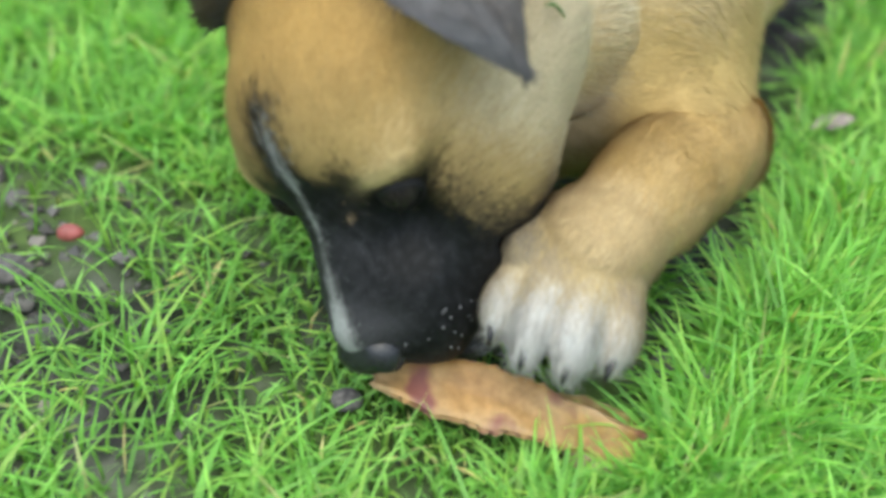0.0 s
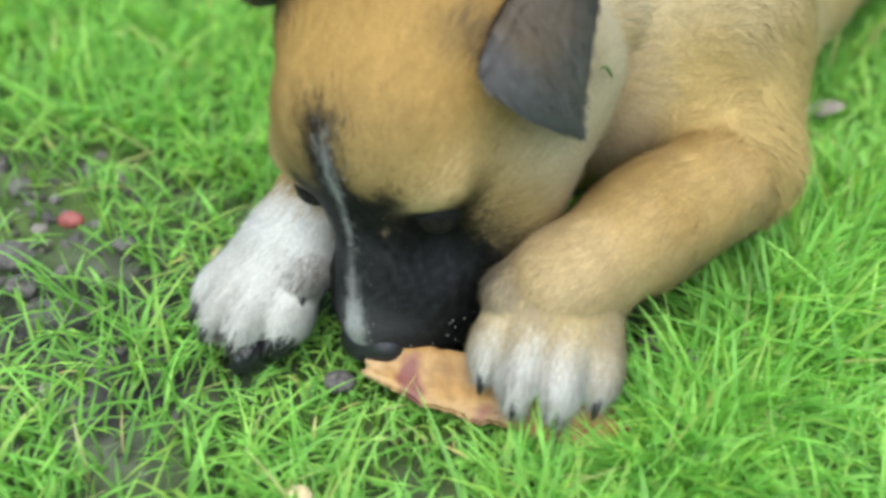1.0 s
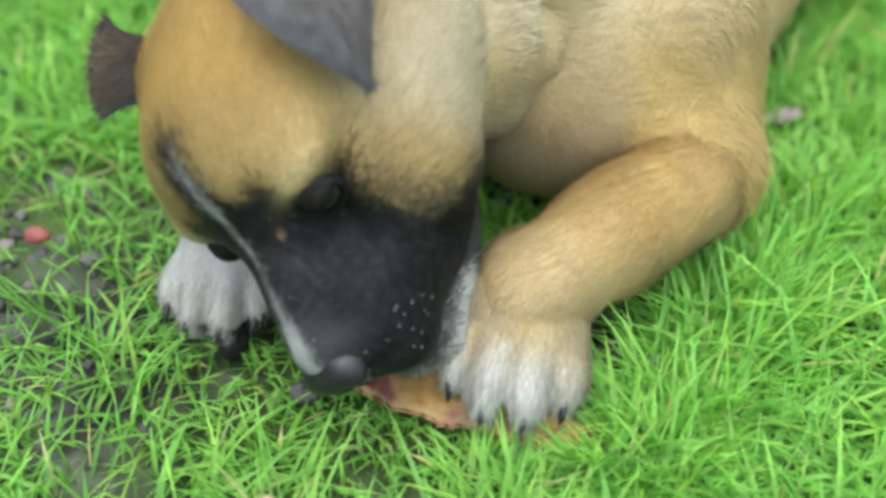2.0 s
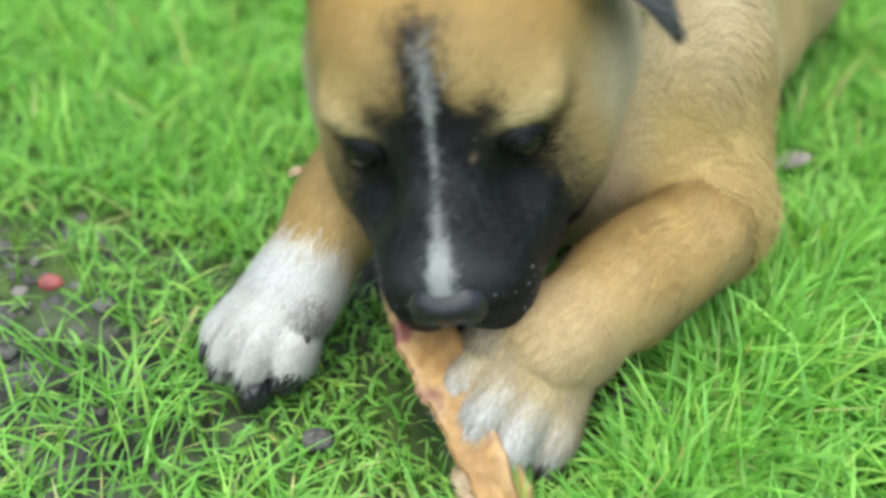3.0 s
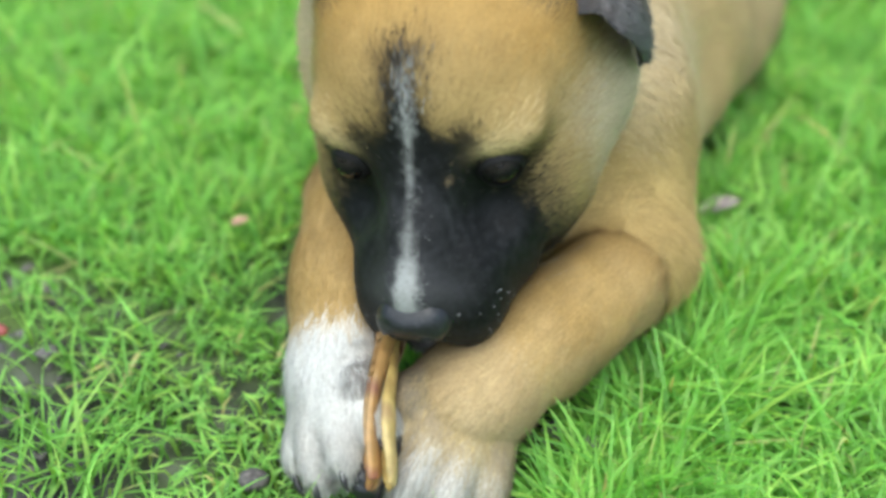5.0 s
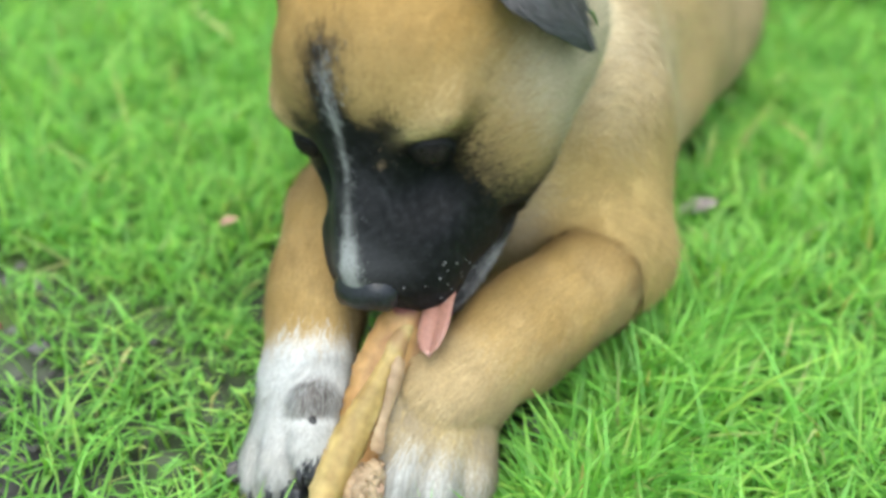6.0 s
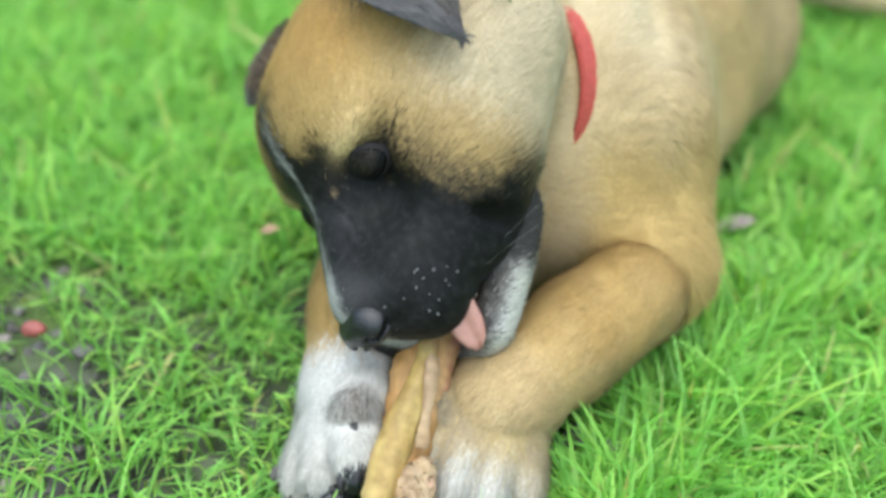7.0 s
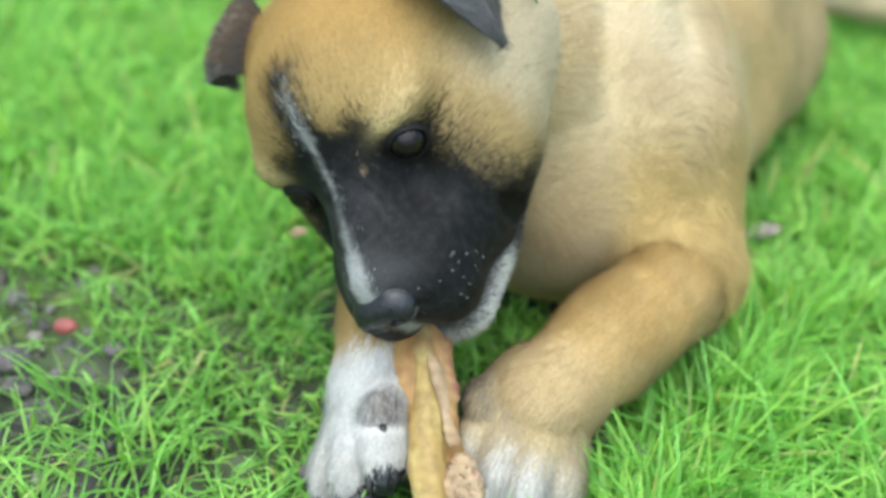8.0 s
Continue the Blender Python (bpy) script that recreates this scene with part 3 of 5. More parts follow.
def jaw_coat(p):
    q = p * 1000.0
    n = wob(q, 0.5, 2.0)
    n2 = wob(q, 1.4, 6.0)
    c = np.tile(np.array([0.50, 0.50, 0.46]), (len(q), 1))
    c = blend(c, (0.05, 0.046, 0.047), np.clip(sst(-9, -4, q[:, 2] + 1.0 * n) * (0.85 + 0.1 * n2), 0, 0.95))
    c = blend(c, (0.016, 0.015, 0.015), np.maximum(sst(-4, -0.5, q[:, 2] + 2.0 * n) * 0.8, sst(-40, -29, q[:, 1] + 2 * n)) * 0.95)
    return blend(c, (0.28, 0.13, 0.11), sst(13, 9, np.abs(q[:, 0])) * sst(-5, -1, q[:, 2]) * sst(-56, -50, q[:, 1]))


def tongue_mesh():
    """Thin flat tongue with a groove, drooping over its length; root at the origin, tip at -y."""
    nu, nv = 9, 16
    v = []
    for s in (1, -1):
        for j in range(nv):
            t = j / (nv - 1)
            w = 6.0 * math.sqrt(max(0.02, 1 - max(0, (t - 0.62) / 0.38) ** 2)) * (0.85 + 0.25 * t)
            for i in range(nu):
                u = i / (nu - 1) * 2 - 1
                th = 2.2 * (1 - u ** 4) * (1 - 0.6 * t ** 4) + 0.25
                v.append((u * w, -38 * t, -5 * t * t + 1.0 * abs(u) ** 1.5 - (1.0 if s > 0 else 0.4) * math.exp(-(u / 0.18) ** 2) + s * th / 2))
    v = np.array(v) / 1000
    i = np.arange(nu * nv).reshape(nv, nu)
    q = np.stack([i[:-1, :-1], i[1:, :-1], i[1:, 1:], i[:-1, 1:]], -1).reshape(-1, 4)
    ring = list(i[:, 0]) + list(i[-1, 1:]) + list(i[-2::-1, -1]) + list(i[0, -2:0:-1])
    rim = [(a, b, b + nu * nv, a + nu * nv) for a, b in zip(ring, ring[1:] + ring[:1])]
    return mesh_of("tongue", v, [np.concatenate([q[:, ::-1], q + nu * nv]), np.array(rim)], TONGUE)


# ---------------------------------------------------------------- torso (space of the puppy: origin on the ground under the chest)
BASE = Vector((0.06, 0.10, 0.0))


def torso_field(p):
    q = (p + np.array(BASE)) * 1000.0
    d = ell(q, (60, 95, 70), (62, 72, 66))
    d = smin(d, cap(q, (12, 62, 112), (62, 105, 92), 46, 54), 22)
    d = smin(d, ell(q, (105, 200, 68), (64, 115, 66), (0, 0, -22)), 30)
    d = smin(d, ell(q, (140, 295, 66), (68, 68, 62)), 25)
    d = smin(d, ell(q, (46, 56, 58), (46, 38, 46)), 16)
    # shoulders and upper arms
    d = smin(d, ell(q, (90, 72, 68), (30, 46, 52), (10, 0, 0)), 14)
    d = smin(d, cap(q, (90, 52, 62), (94.5, 19, 45.5), 26, 22.8), 14)
    d = smin(d, ell(q, (2, 86, 60), (30, 42, 48)), 14)
    # haunches lying on the ground
    d = smin(d, cap(q, (96, 98, 46), (151, 216, 48), 27, 38), 16)
    d = smin(d, ell(q, (178, 262, 40), (34, 80, 38), (0, 0, -22)), 12)
    d = smin(d, ell(q, (110, 330, 36), (30, 55, 34)), 12)
    d = d - 1.2 * wob(q, 0.05, 2.0)
    # folds of the loose neck skin
    f = np.sin((q[:, 0] * 0.83 + q[:, 1] * 0.25 + 3 * np.sin(q[:, 2] / 14) - 30) / 6.0) * np.exp(-(((q[:, 0] - 68) / 32) ** 2 + ((q[:, 1] - 60) / 55) ** 2)) * sst(62, 95, q[:, 2])
    d = d - 2.8 * f
    return smax(d, -(q[:, 2] - 3), 6) / 1000.0


def torso_coat(p):
    q = (p + np.array(BASE)) * 1000.0
    n1, n2 = wob(q, 0.05, 3.0), wob(q, 0.16, 5.0)
    c = np.tile(TAN * [1.33, 1.33, 1.5], (len(q), 1))
    c = blend(c, CREAM, np.clip(0.45 + 0.25 * n1 + 0.1 * n2, 0, 1) * sst(150, 60, q[:, 1]))
    c = blend(c, CREAM * 1.15, np.exp(-(((q[:, 0] - 75) / 24) ** 2 + ((q[:, 1] - 65) / 45) ** 2)) * sst(70, 105, q[:, 2]) * 0.45)
    c = blend(c, TAN * [1.2, 1.2, 1.15], sst(125, 75, q[:, 2] + 6 * n1) * sst(50, 75, q[:, 0]) * sst(110, 60, q[:, 1]))
    return blend(c, (0.33, 0.25, 0.14), sst(140, 200, q[:, 1] + 10 * n1) * 0.6)


def torso_comb(p, n):
    w = np.tile(np.array([0.30, 0.9, -0.25]), (len(p), 1))
    q = (p + np.array(BASE)) * 1000.0
    dn = sst(110, 70, q[:, 1]) * sst(80, 100, q[:, 0])
    w[:, 2] -= dn * 0.9
    w[:, 1] -= dn * 0.8
    return w


# ---------------------------------------------------------------- neck: origin inside the skull, shoulders towards +y
def neck_field(p):
    q = p * 1000.0
    d = cap(q, (0, 14, 0), (0, 92, -2), 42, 45)
    # loose skin hangs in folds
    f = np.sin(q[:, 1] / 4.6 + 1.4 * np.sin(q[:, 0] * 0.05 + q[:, 2] * 0.08)) * sst(28, 50, q[:, 1])
    return (d - 1.3 * f - 1.2 * wob(q, 0.08, 4.0)) / 1000.0


def neck_coat(p):
    q = p * 1000.0
    n1, n2 = wob(q, 0.07, 3.0), wob(q, 0.3, 5.0)
    c = np.tile(TAN * [1.2, 1.2, 1.3], (len(q), 1))
    return blend(c, CREAM, np.clip(0.5 + 0.3 * n1 + 0.15 * n2, 0, 1))


# ---------------------------------------------------------------- forelegs: origin at the elbow, paw towards -y
LEG = 0.082


def leg_shape(k, out):
    """Field of a foreleg with its thickness scaled by k, set outwards by out metres."""
    def f(p):
        return leg_field((p - np.array([out, 0, 0])) / np.array([k, 1, k])) * k
    return f


def leg_field(p):
    q = p * 1000.0
    d = cap(q, (0, -10, 0), (0, -46, 0), 25, 24)
    d = smin(d, cap(q, (0, -44, 0), (1, -84, -3), 24, 22), 8)
    d = smin(d, ell(q, (1.5, -82, -3), (22.5, 17, 18.5)), 8)
    return (d - 0.8 * wob(q, 0.09, 1.0)) / 1000.0


def leg_coat(white):
    def f(p):
        q = p * 1000.0
        n1, n2 = wob(q, 0.12, 2.0), wob(q, 0.4, 7.0)
        c = np.tile(TAN * [1.20, 1.20, 1.15], (len(q), 1))
        c = blend(c, CREAM, np.clip(0.25 + 0.3 * n1, 0, 1) * 0.6)
        c = blend(c, ORANGE, sst(0, 14, q[:, 2]) * 0.5)
        c = blend(c, (0.16, 0.10, 0.05), sst(-8, -18, q[:, 0]) * sst(-10, 10, q[:, 2]) * 0.18 * (1 - white))
        if white:
            c = blend(c, WHITE, sst(-64, -75, q[:, 1] + 3 * n1 + 2 * n2))
        else:
            c = blend(c, CREAM * 1.1, sst(-58, -82, q[:, 1] + 5 * n1) * 0.3)
        return c
    return f


def leg_comb(p, n):
    return np.tile(np.array([0.0, -1.0, -0.35]), (len(p), 1))


# ---------------------------------------------------------------- paws: origin at the wrist, toes towards -y
TOES = [(-16.5, -25, -13, 8.2, 14, 11.5), (-6.0, -32, -11, 8.4, 14.5, 12.5), (6.0, -32, -11, 8.4, 14.5, 12.5), (16.5, -25, -13, 8.2, 14, 11.5)]


def paw_shape(inner, k):
    """Field of a paw of size k; inner: the side (1 or -1) of its dew toe."""
    def f(p):
        q = p / k
        return np.minimum(paw_field(q), smin(paw_field(q), ell(q * 1000, (16.5 * inner, -13, -2), (8.0, 10.5, 8.5), (-30, 0, 0)) / 1000, 0.003)) * k
    return f


def paw_field(p):
    q = p * 1000.0
    d = ell(q, (0, -12, -6), (21, 21, 14.5))
    d = smin(d, ell(q, (1, 1, -3), (17.5, 17, 15.5)), 10)
    t = None
    for x, y, z, a, b, c in TOES:
        e = ell(q, (x, y, z), (a, b, c), (-12, 0, x * 0.5))
        t = e if t is None else smin(t, e, 2.2)
    d = smin(d, t, 7)
    return smax(d, -(q[:, 2] + 25), 4) / 1000.0


def paw_coat(grey):
    def f(p):
        q = p * 1000.0
        n1, n2 = wob(q, 0.2, 3.0), wob(q, 0.6, 1.0)
        c = np.tile(WHITE, (len(q), 1))
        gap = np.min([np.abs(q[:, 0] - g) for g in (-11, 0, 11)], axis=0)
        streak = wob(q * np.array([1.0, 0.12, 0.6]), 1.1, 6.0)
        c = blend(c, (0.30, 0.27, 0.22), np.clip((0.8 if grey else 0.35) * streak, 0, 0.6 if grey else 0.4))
        # shade between the toes, painted into the fur colour
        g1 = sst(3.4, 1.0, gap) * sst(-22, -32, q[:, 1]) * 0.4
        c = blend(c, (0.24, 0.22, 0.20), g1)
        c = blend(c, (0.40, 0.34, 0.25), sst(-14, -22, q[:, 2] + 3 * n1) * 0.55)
        if grey:
            c = blend(c, TAN * [1.25, 1.3, 1.4], sst(-40, -25, q[:, 1] + 4 * n1) * 0.95)
            c = blend(c, (0.27, 0.24, 0.21), np.clip(sst(-36, -28, q[:, 1]) * sst(-14, -24, q[:, 1]) * (0.15 + 0.6 * n1), 0, 0.5))
            c = blend(c, (0.23, 0.21, 0.20), sst(11, 18, np.abs(q[:, 0]) + 2 * n2) * sst(-42, -22, q[:, 1]) * 0.3)
            dew = np.exp(-(((q[:, 0] + 20) / 7) ** 2 + ((q[:, 1] + 13) / 8) ** 2 + ((q[:, 2] - 1) / 8) ** 2))
            c = blend(c, (0.09, 0.082, 0.078), np.clip(1.1 * dew + 0.2 * n2 * dew, 0, 0.9))
        else:
            dew = np.exp(-(((q[:, 0] - 19) / 7) ** 2 + ((q[:, 1] + 13) / 8) ** 2 + ((q[:, 2] - 1) / 8) ** 2))
            c = blend(c, (0.13, 0.105, 0.09), np.clip(1.1 * dew + 0.2 * n2 * dew, 0, 0.9))
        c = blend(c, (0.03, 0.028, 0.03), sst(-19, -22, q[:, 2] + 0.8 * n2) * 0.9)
        return c
    return f


def paw_comb(p, n):
    return np.tile(np.array([0.0, -1.0, -0.55]), (len(p), 1))


def claw_mesh():
    pts = [(0, 4, 1), (0, 0.5, 0.6), (0, -2.0, -0.4), (0, -4.2, -2.0), (0, -5.4, -3.8)]
    return tube("claw", np.array(pts) / 1000, np.array([1.7, 1.6, 1.4, 1.0, 0.25]) / 1000, CLAW, 8)


def tail_field(p):
    q = (p + np.array(BASE)) * 1000.0
    d = cap(q, (165, 350, 52), (215, 372, 36), 20, 14)
    d = smin(d, cap(q, (215, 372, 36), (270, 370, 27), 13, 10), 6)
    return smin(d, cap(q, (270, 370, 27), (318, 352, 22), 10, 6), 6) / 1000.0


def tail_coat(p):
    n1 = wob(p * 1000, 0.1, 4.0)
    return blend(np.tile(CREAM, (len(p), 1)), TAN, np.clip(0.4 + 0.4 * n1, 0, 1))


def build_puppy():
    puppy = new("puppy")
    puppy.matrix_world = Matrix.Translation(BASE)
    puppy.empty_display_size = 0.05
    tagged(puppy, "fawn puppy with black mask lying in grass, chewing a hide strip", "dog")
    out = {"puppy": puppy}
    out["torso"] = part("torso", furred("torso", torso_field, (-0.13, -0.14, -0.01), (0.20, 0.30, 0.20), 0.004, torso_coat, torso_comb, 120000,
                                        lambda p: np.full(len(p), 0.010), 0.0005, 0.18, lambda v: np.where(v[:, 1] < 0.06, 2.2, 1.0)), puppy, "cream to fawn plush body fur")
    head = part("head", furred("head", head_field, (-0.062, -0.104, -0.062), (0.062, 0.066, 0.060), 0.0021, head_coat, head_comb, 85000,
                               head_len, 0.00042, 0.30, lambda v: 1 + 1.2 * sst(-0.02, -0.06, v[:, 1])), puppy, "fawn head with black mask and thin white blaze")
    out["head"] = head
    out["neck"] = part("neck", furred("neck", neck_field, (-0.05, -0.036, -0.052), (0.05, 0.142, 0.05), 0.003, neck_coat, lambda p, n: np.tile(np.array([0.0, 1.0, -0.3]), (len(p), 1)),
                                      40000, lambda p: np.full(len(p), 0.010), 0.0005, 0.22), puppy, "loose folded cream neck fur")
    part("tail", furred("tail", tail_field, (0.08, 0.22, 0.0), (0.275, 0.31, 0.08), 0.004, tail_coat, lambda p, n: np.tile(np.array([1.0, 0.0, -0.2]), (len(p), 1)), 9000,
                        lambda p: np.full(len(p), 0.010), 0.0005, 0.3), puppy, "pale fawn tail on the grass")
    em = eye_mesh()
    v, n, q = surface(lid_field, (-0.011,) * 3, (0.011,) * 3, 0.0007)
    lm = mesh_of("eyelid", v, [q], LID, True, None, n)
    v, n, q = surface(upper_lid_field, (-0.011,) * 3, (0.011,) * 3, 0.0007)
    lc = blend(np.tile(np.array([0.020, 0.017, 0.014]), (len(v), 1)), BLACK, sst(0.0045, 0.002, v[:, 2]))
    um = mesh_of("upper_eyelid", v, [q], COAT, True, lc, n)
    for s in (1, -1):
        e = part("eye", em, head, "dark brown shiny eye")
        e.matrix_local = pose(0.0245 * s, -0.0438, 0.0040, 0, 0, 22 * s) @ Matrix.Scale(0.86, 4)
        l = part("eyelid", lm, head, "black eyelid rim")
        l.matrix_local = pose(0.0245 * s, -0.0431, 0.0040, 0, 14 * s, 24 * s) @ Matrix.Scale(0.86, 4)
        u = part("upper_eyelid", um, head, "black furred upper eyelid")
        u.scale = (0.86, 0.86, 0.86)
        out["lid_l" if s > 0 else "lid_r"] = u
        r = part("ear", ear_mesh(s), head, "soft grey-brown folded drop ear")
        r.matrix_local = pose(0.036 * s, 0.009, 0.033, 0, 14 * s, -8 * s)
        out["ear_l" if s > 0 else "ear_r"] = r
    nose = part("nose", solid("nose", nose_field, (-0.018, -0.014, -0.014), (0.018, 0.014, 0.014), 0.0008, NOSE), head, "wet black nose leather")
    nose.matrix_local = pose(0, -0.0880, -0.0205, 20, 0, 0) @ Matrix.Scale(1.06, 4)
    jaw = part("lower_jaw", furred("lower_jaw", jaw_field, (-0.036, -0.068, -0.026), (0.036, 0.014, 0.012), 0.0018, jaw_coat, lambda p, n: np.tile(np.array([0, 0.7, -0.7]), (len(p), 1)),
                                   9000, lambda p: np.full(len(p), 0.004), 0.0004, 0.4), head, "cream chin with dark lips")
    out["jaw"] = jaw
    tm = tube("tooth", np.array([(0, 0, -2), (0, -0.3, 1.5), (0, 0.2, 4), (0, 1.2, 6)]) / 1000, np.array([1.5, 1.4, 0.9, 0.15]) / 1000, TOOTH, 8)
    for sx, sy in ((1, -53), (-1, -53), (1, -44), (-1, -44)):
        part("tooth", tm, jaw, "small ivory milk tooth").matrix_local = pose(0.0095 * sx, sy / 1000, -0.002) @ Matrix.Scale(1.0 if sy < -50 else 0.6, 4)
    out["tongue"] = part("tongue", tongue_mesh(), head, "wet pink tongue")
    wb = bmesh.new()
    for s in (1, -1):
        for r in range(4):
            for k in range(4):
                if RNG.random() < 0.78:
                    bmesh.ops.create_icosphere(wb, subdivisions=1, radius=RNG.uniform(0.0003, 0.0005), matrix=Matrix.Translation(spot(s, r + RNG.normal(0, 0.22), k + RNG.normal(0, 0.25))))
    wm = bpy.data.meshes.new("whisker_spots")
    wb.to_mesh(wm)
    wb.free()
    wm.materials.append(WHISK_DARK)
    tagged(part("whisker_spots", wm, head, "pale whisker roots on the black muzzle"), kind="stuff")
    for s in (1, -1):
        for ay, az, ln, dz in ((-0.052, -0.047, 24, -4), (-0.060, -0.046, 17, -7)):
            a = Vector((0.026 * s, ay, az))
            d = Vector((s * 0.8, 0.45, -0.12)).normalized()
            pts = [a + d * ln * f / 1000 + Vector((0, 0.008 * f * f, dz * f * f / 1000)) for f in (0, 0.35, 0.7, 1.0)]
            part("whisker", tube("whisker", pts, [0.00003, 0.00003, 0.00003, 0.00002], WHISK, 4), head)
    clip = part("grass_clipping", tube("grass_clipping", np.array([(0, 0, 4), (0.6, 1.2, 3.4), (1.0, 1.8, 1.5), (1.0, 1.4, -2), (0.6, 0.8, -5)]) / 1000, [0.0002, 0.0006, 0.0007, 0.0006, 0.0002], CLIPPING, 5), head, "bit of cut grass caught in the fur")
    clip.matrix_local = pose(0.0605, 0.012, -0.008)
    cm = claw_mesh()
    legs, paws = {}, {}
    for key, white in (("l", 0), ("r", 1)):
        legs[key] = part("foreleg", furred("foreleg", leg_shape(0.72 if white else 0.83, 0.0 if white else 0.0035), (-0.035, -0.132, -0.035), (0.038, 0.046, 0.036), 0.0024, leg_coat(white), leg_comb, 34000,
                                           lambda p: np.full(len(p), 0.0075), 0.00045, 0.24), puppy,
                         "fawn foreleg ending white above the paw" if white else "fawn furry foreleg bent on the ground")
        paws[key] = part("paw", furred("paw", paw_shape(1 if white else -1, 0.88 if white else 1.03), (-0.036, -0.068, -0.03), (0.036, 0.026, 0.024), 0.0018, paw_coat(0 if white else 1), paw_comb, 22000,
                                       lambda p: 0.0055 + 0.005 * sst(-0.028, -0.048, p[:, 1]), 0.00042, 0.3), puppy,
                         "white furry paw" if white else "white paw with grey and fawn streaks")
        for x, y, z, a, b, c in TOES:
            cl = part("claw", cm, paws[key], "dark claw")
            k = 0.88 if white else 1.03
            cl.matrix_local = pose(x * 0.00112 * k, (y - b * 1.06) / 1000 * k, (z + 0.5) / 1000 * k, 8, 0, -x * 0.5)
    for key, s in (("l", -1), ("r", 1)):
        cl = part("claw", cm, paws[key], "dark dew claw")
        cl.matrix_local = pose((0.0185 if s > 0 else 0.0190) * s, -0.0220 if s > 0 else -0.0170, -0.006, 40, 0, 0)
    v, n, q = surface(lambda p: ell(p * 1000, (0, 0, 0), (5, 8, 7)) / 1000 - 0.0005 * wob(p * 1000, 0.5, 1.0), (-0.01,) * 3, (0.01,) * 3, 0.0009)
    pm = mesh_of("toe_pad", v, [q], NOSE, True, None, n)
    for x, y, z in ((0.0165, -0.030, -0.015), (0.0085, -0.039, -0.019)):
        part("toe_pad", pm, paws["r"], "black leathery toe pad").matrix_local = pose(x, y, z, 0, 15, -10)
    out["leg_l"], out["leg_r"], out["paw_l"], out["paw_r"] = legs["l"], legs["r"], paws["l"], paws["r"]
    return out


def spot(s, r, k):
    """Place of a whisker root on the side of the muzzle."""
    y = -0.086 + 0.0046 * k + 0.0012 * r
    z = -0.022 - 0.0050 * r + 0.0016 * math.sin(k * 1.6)
    lo, hi = 0.0, 0.06
    for _ in range(24):
        mid = (lo + hi) / 2
        if head_field(np.array([[mid, y, z]]))[0] < 0:
            lo = mid
        else:
            hi = mid
    return Vector((s * lo, y, z))


# ---------------------------------------------------------------- chewed hide, collar and bits in the grass
def hide_mesh(seed, length, wide, curl, tint, sway=1.0):
    """A torn strip of dried hide: a thick curled sheet with ragged edges. Long axis x, face up z."""
    nu, nv = 44, 17
    T = np.linspace(-0.5, 0.5, nu)
    S = np.sin(np.linspace(-math.pi / 2, math.pi / 2, nv))
    P = np.zeros((nu, nv, 3))
    for i, t in enumerate(T):
        w = wide * (0.86 + sway * 0.16 * math.sin(7 * t + seed) + 0.06 * noise.noise((t * 9, seed, 0)) + 0.05 * noise.noise((t * 31, seed, 3))) * (1 - 0.35 * abs(2 * t) ** 5)
        rag = 1.3 * noise.noise((t * 14, seed, 7)) + 0.8 * noise.noise((t * 45, seed, 9))
        tw = 0.45 * t
        for j, s in enumerate(S):
            a = s * curl
            y = w * (math.sin(a) / curl + 0.12 * rag * s * s) + sway * wide * 0.10 * math.sin(5 * t + seed)
            z = w * (math.cos(a) - math.cos(curl)) / curl + wide * (0.08 * noise.noise((t * 4, s * 0.8, seed)) + 0.03 * noise.noise((t * 14, s * 2, seed)) + 0.035 * noise.noise((t * 2, s * 4.5, seed)))
            P[i, j] = (length * (t + 0.012 * math.sin(4 * s + seed) * (1 if abs(t) > 0.4 else 0.2)), y * math.cos(tw) - z * math.sin(tw), z * math.cos(tw) + y * math.sin(tw) + 0.006 * math.sin(3 * t + 1) * 2 * t)
    N = np.cross(np.gradient(P, axis=0), np.gradient(P, axis=1))
    N /= np.linalg.norm(N, axis=2)[..., None] + 1e-9
    th = 0.0026 * min(1.0, wide / 0.0112) ** 1.5 * np.sqrt(1.0 - 0.96 * np.abs(S)[None, :, None] ** 4) * (1 + 0.2 * np.sin(6 * T + seed)[:, None, None]) * np.sqrt(1 - 0.9 * (2 * np.abs(T)) ** 12)[:, None, None]
    A, B = P - N * th, P + N * th
    v = np.concatenate([A.reshape(-1, 3), B.reshape(-1, 3)])
    i = np.arange(nu * nv).reshape(nu, nv)
    q = np.stack([i[:-1, :-1], i[:-1, 1:], i[1:, 1:], i[1:, :-1]], -1).reshape(-1, 4)
    ring = list(i[:, 0]) + list(i[-1, 1:]) + list(i[-2::-1, -1]) + list(i[0, -2:0:-1])
    rim = [(b, a, a + nu * nv, b + nu * nv) for a, b in zip(ring, ring[1:] + ring[:1])]
    return mesh_of("hide", v, [np.concatenate([q, q[:, ::-1] + nu * nv, np.array(rim)])], tint)


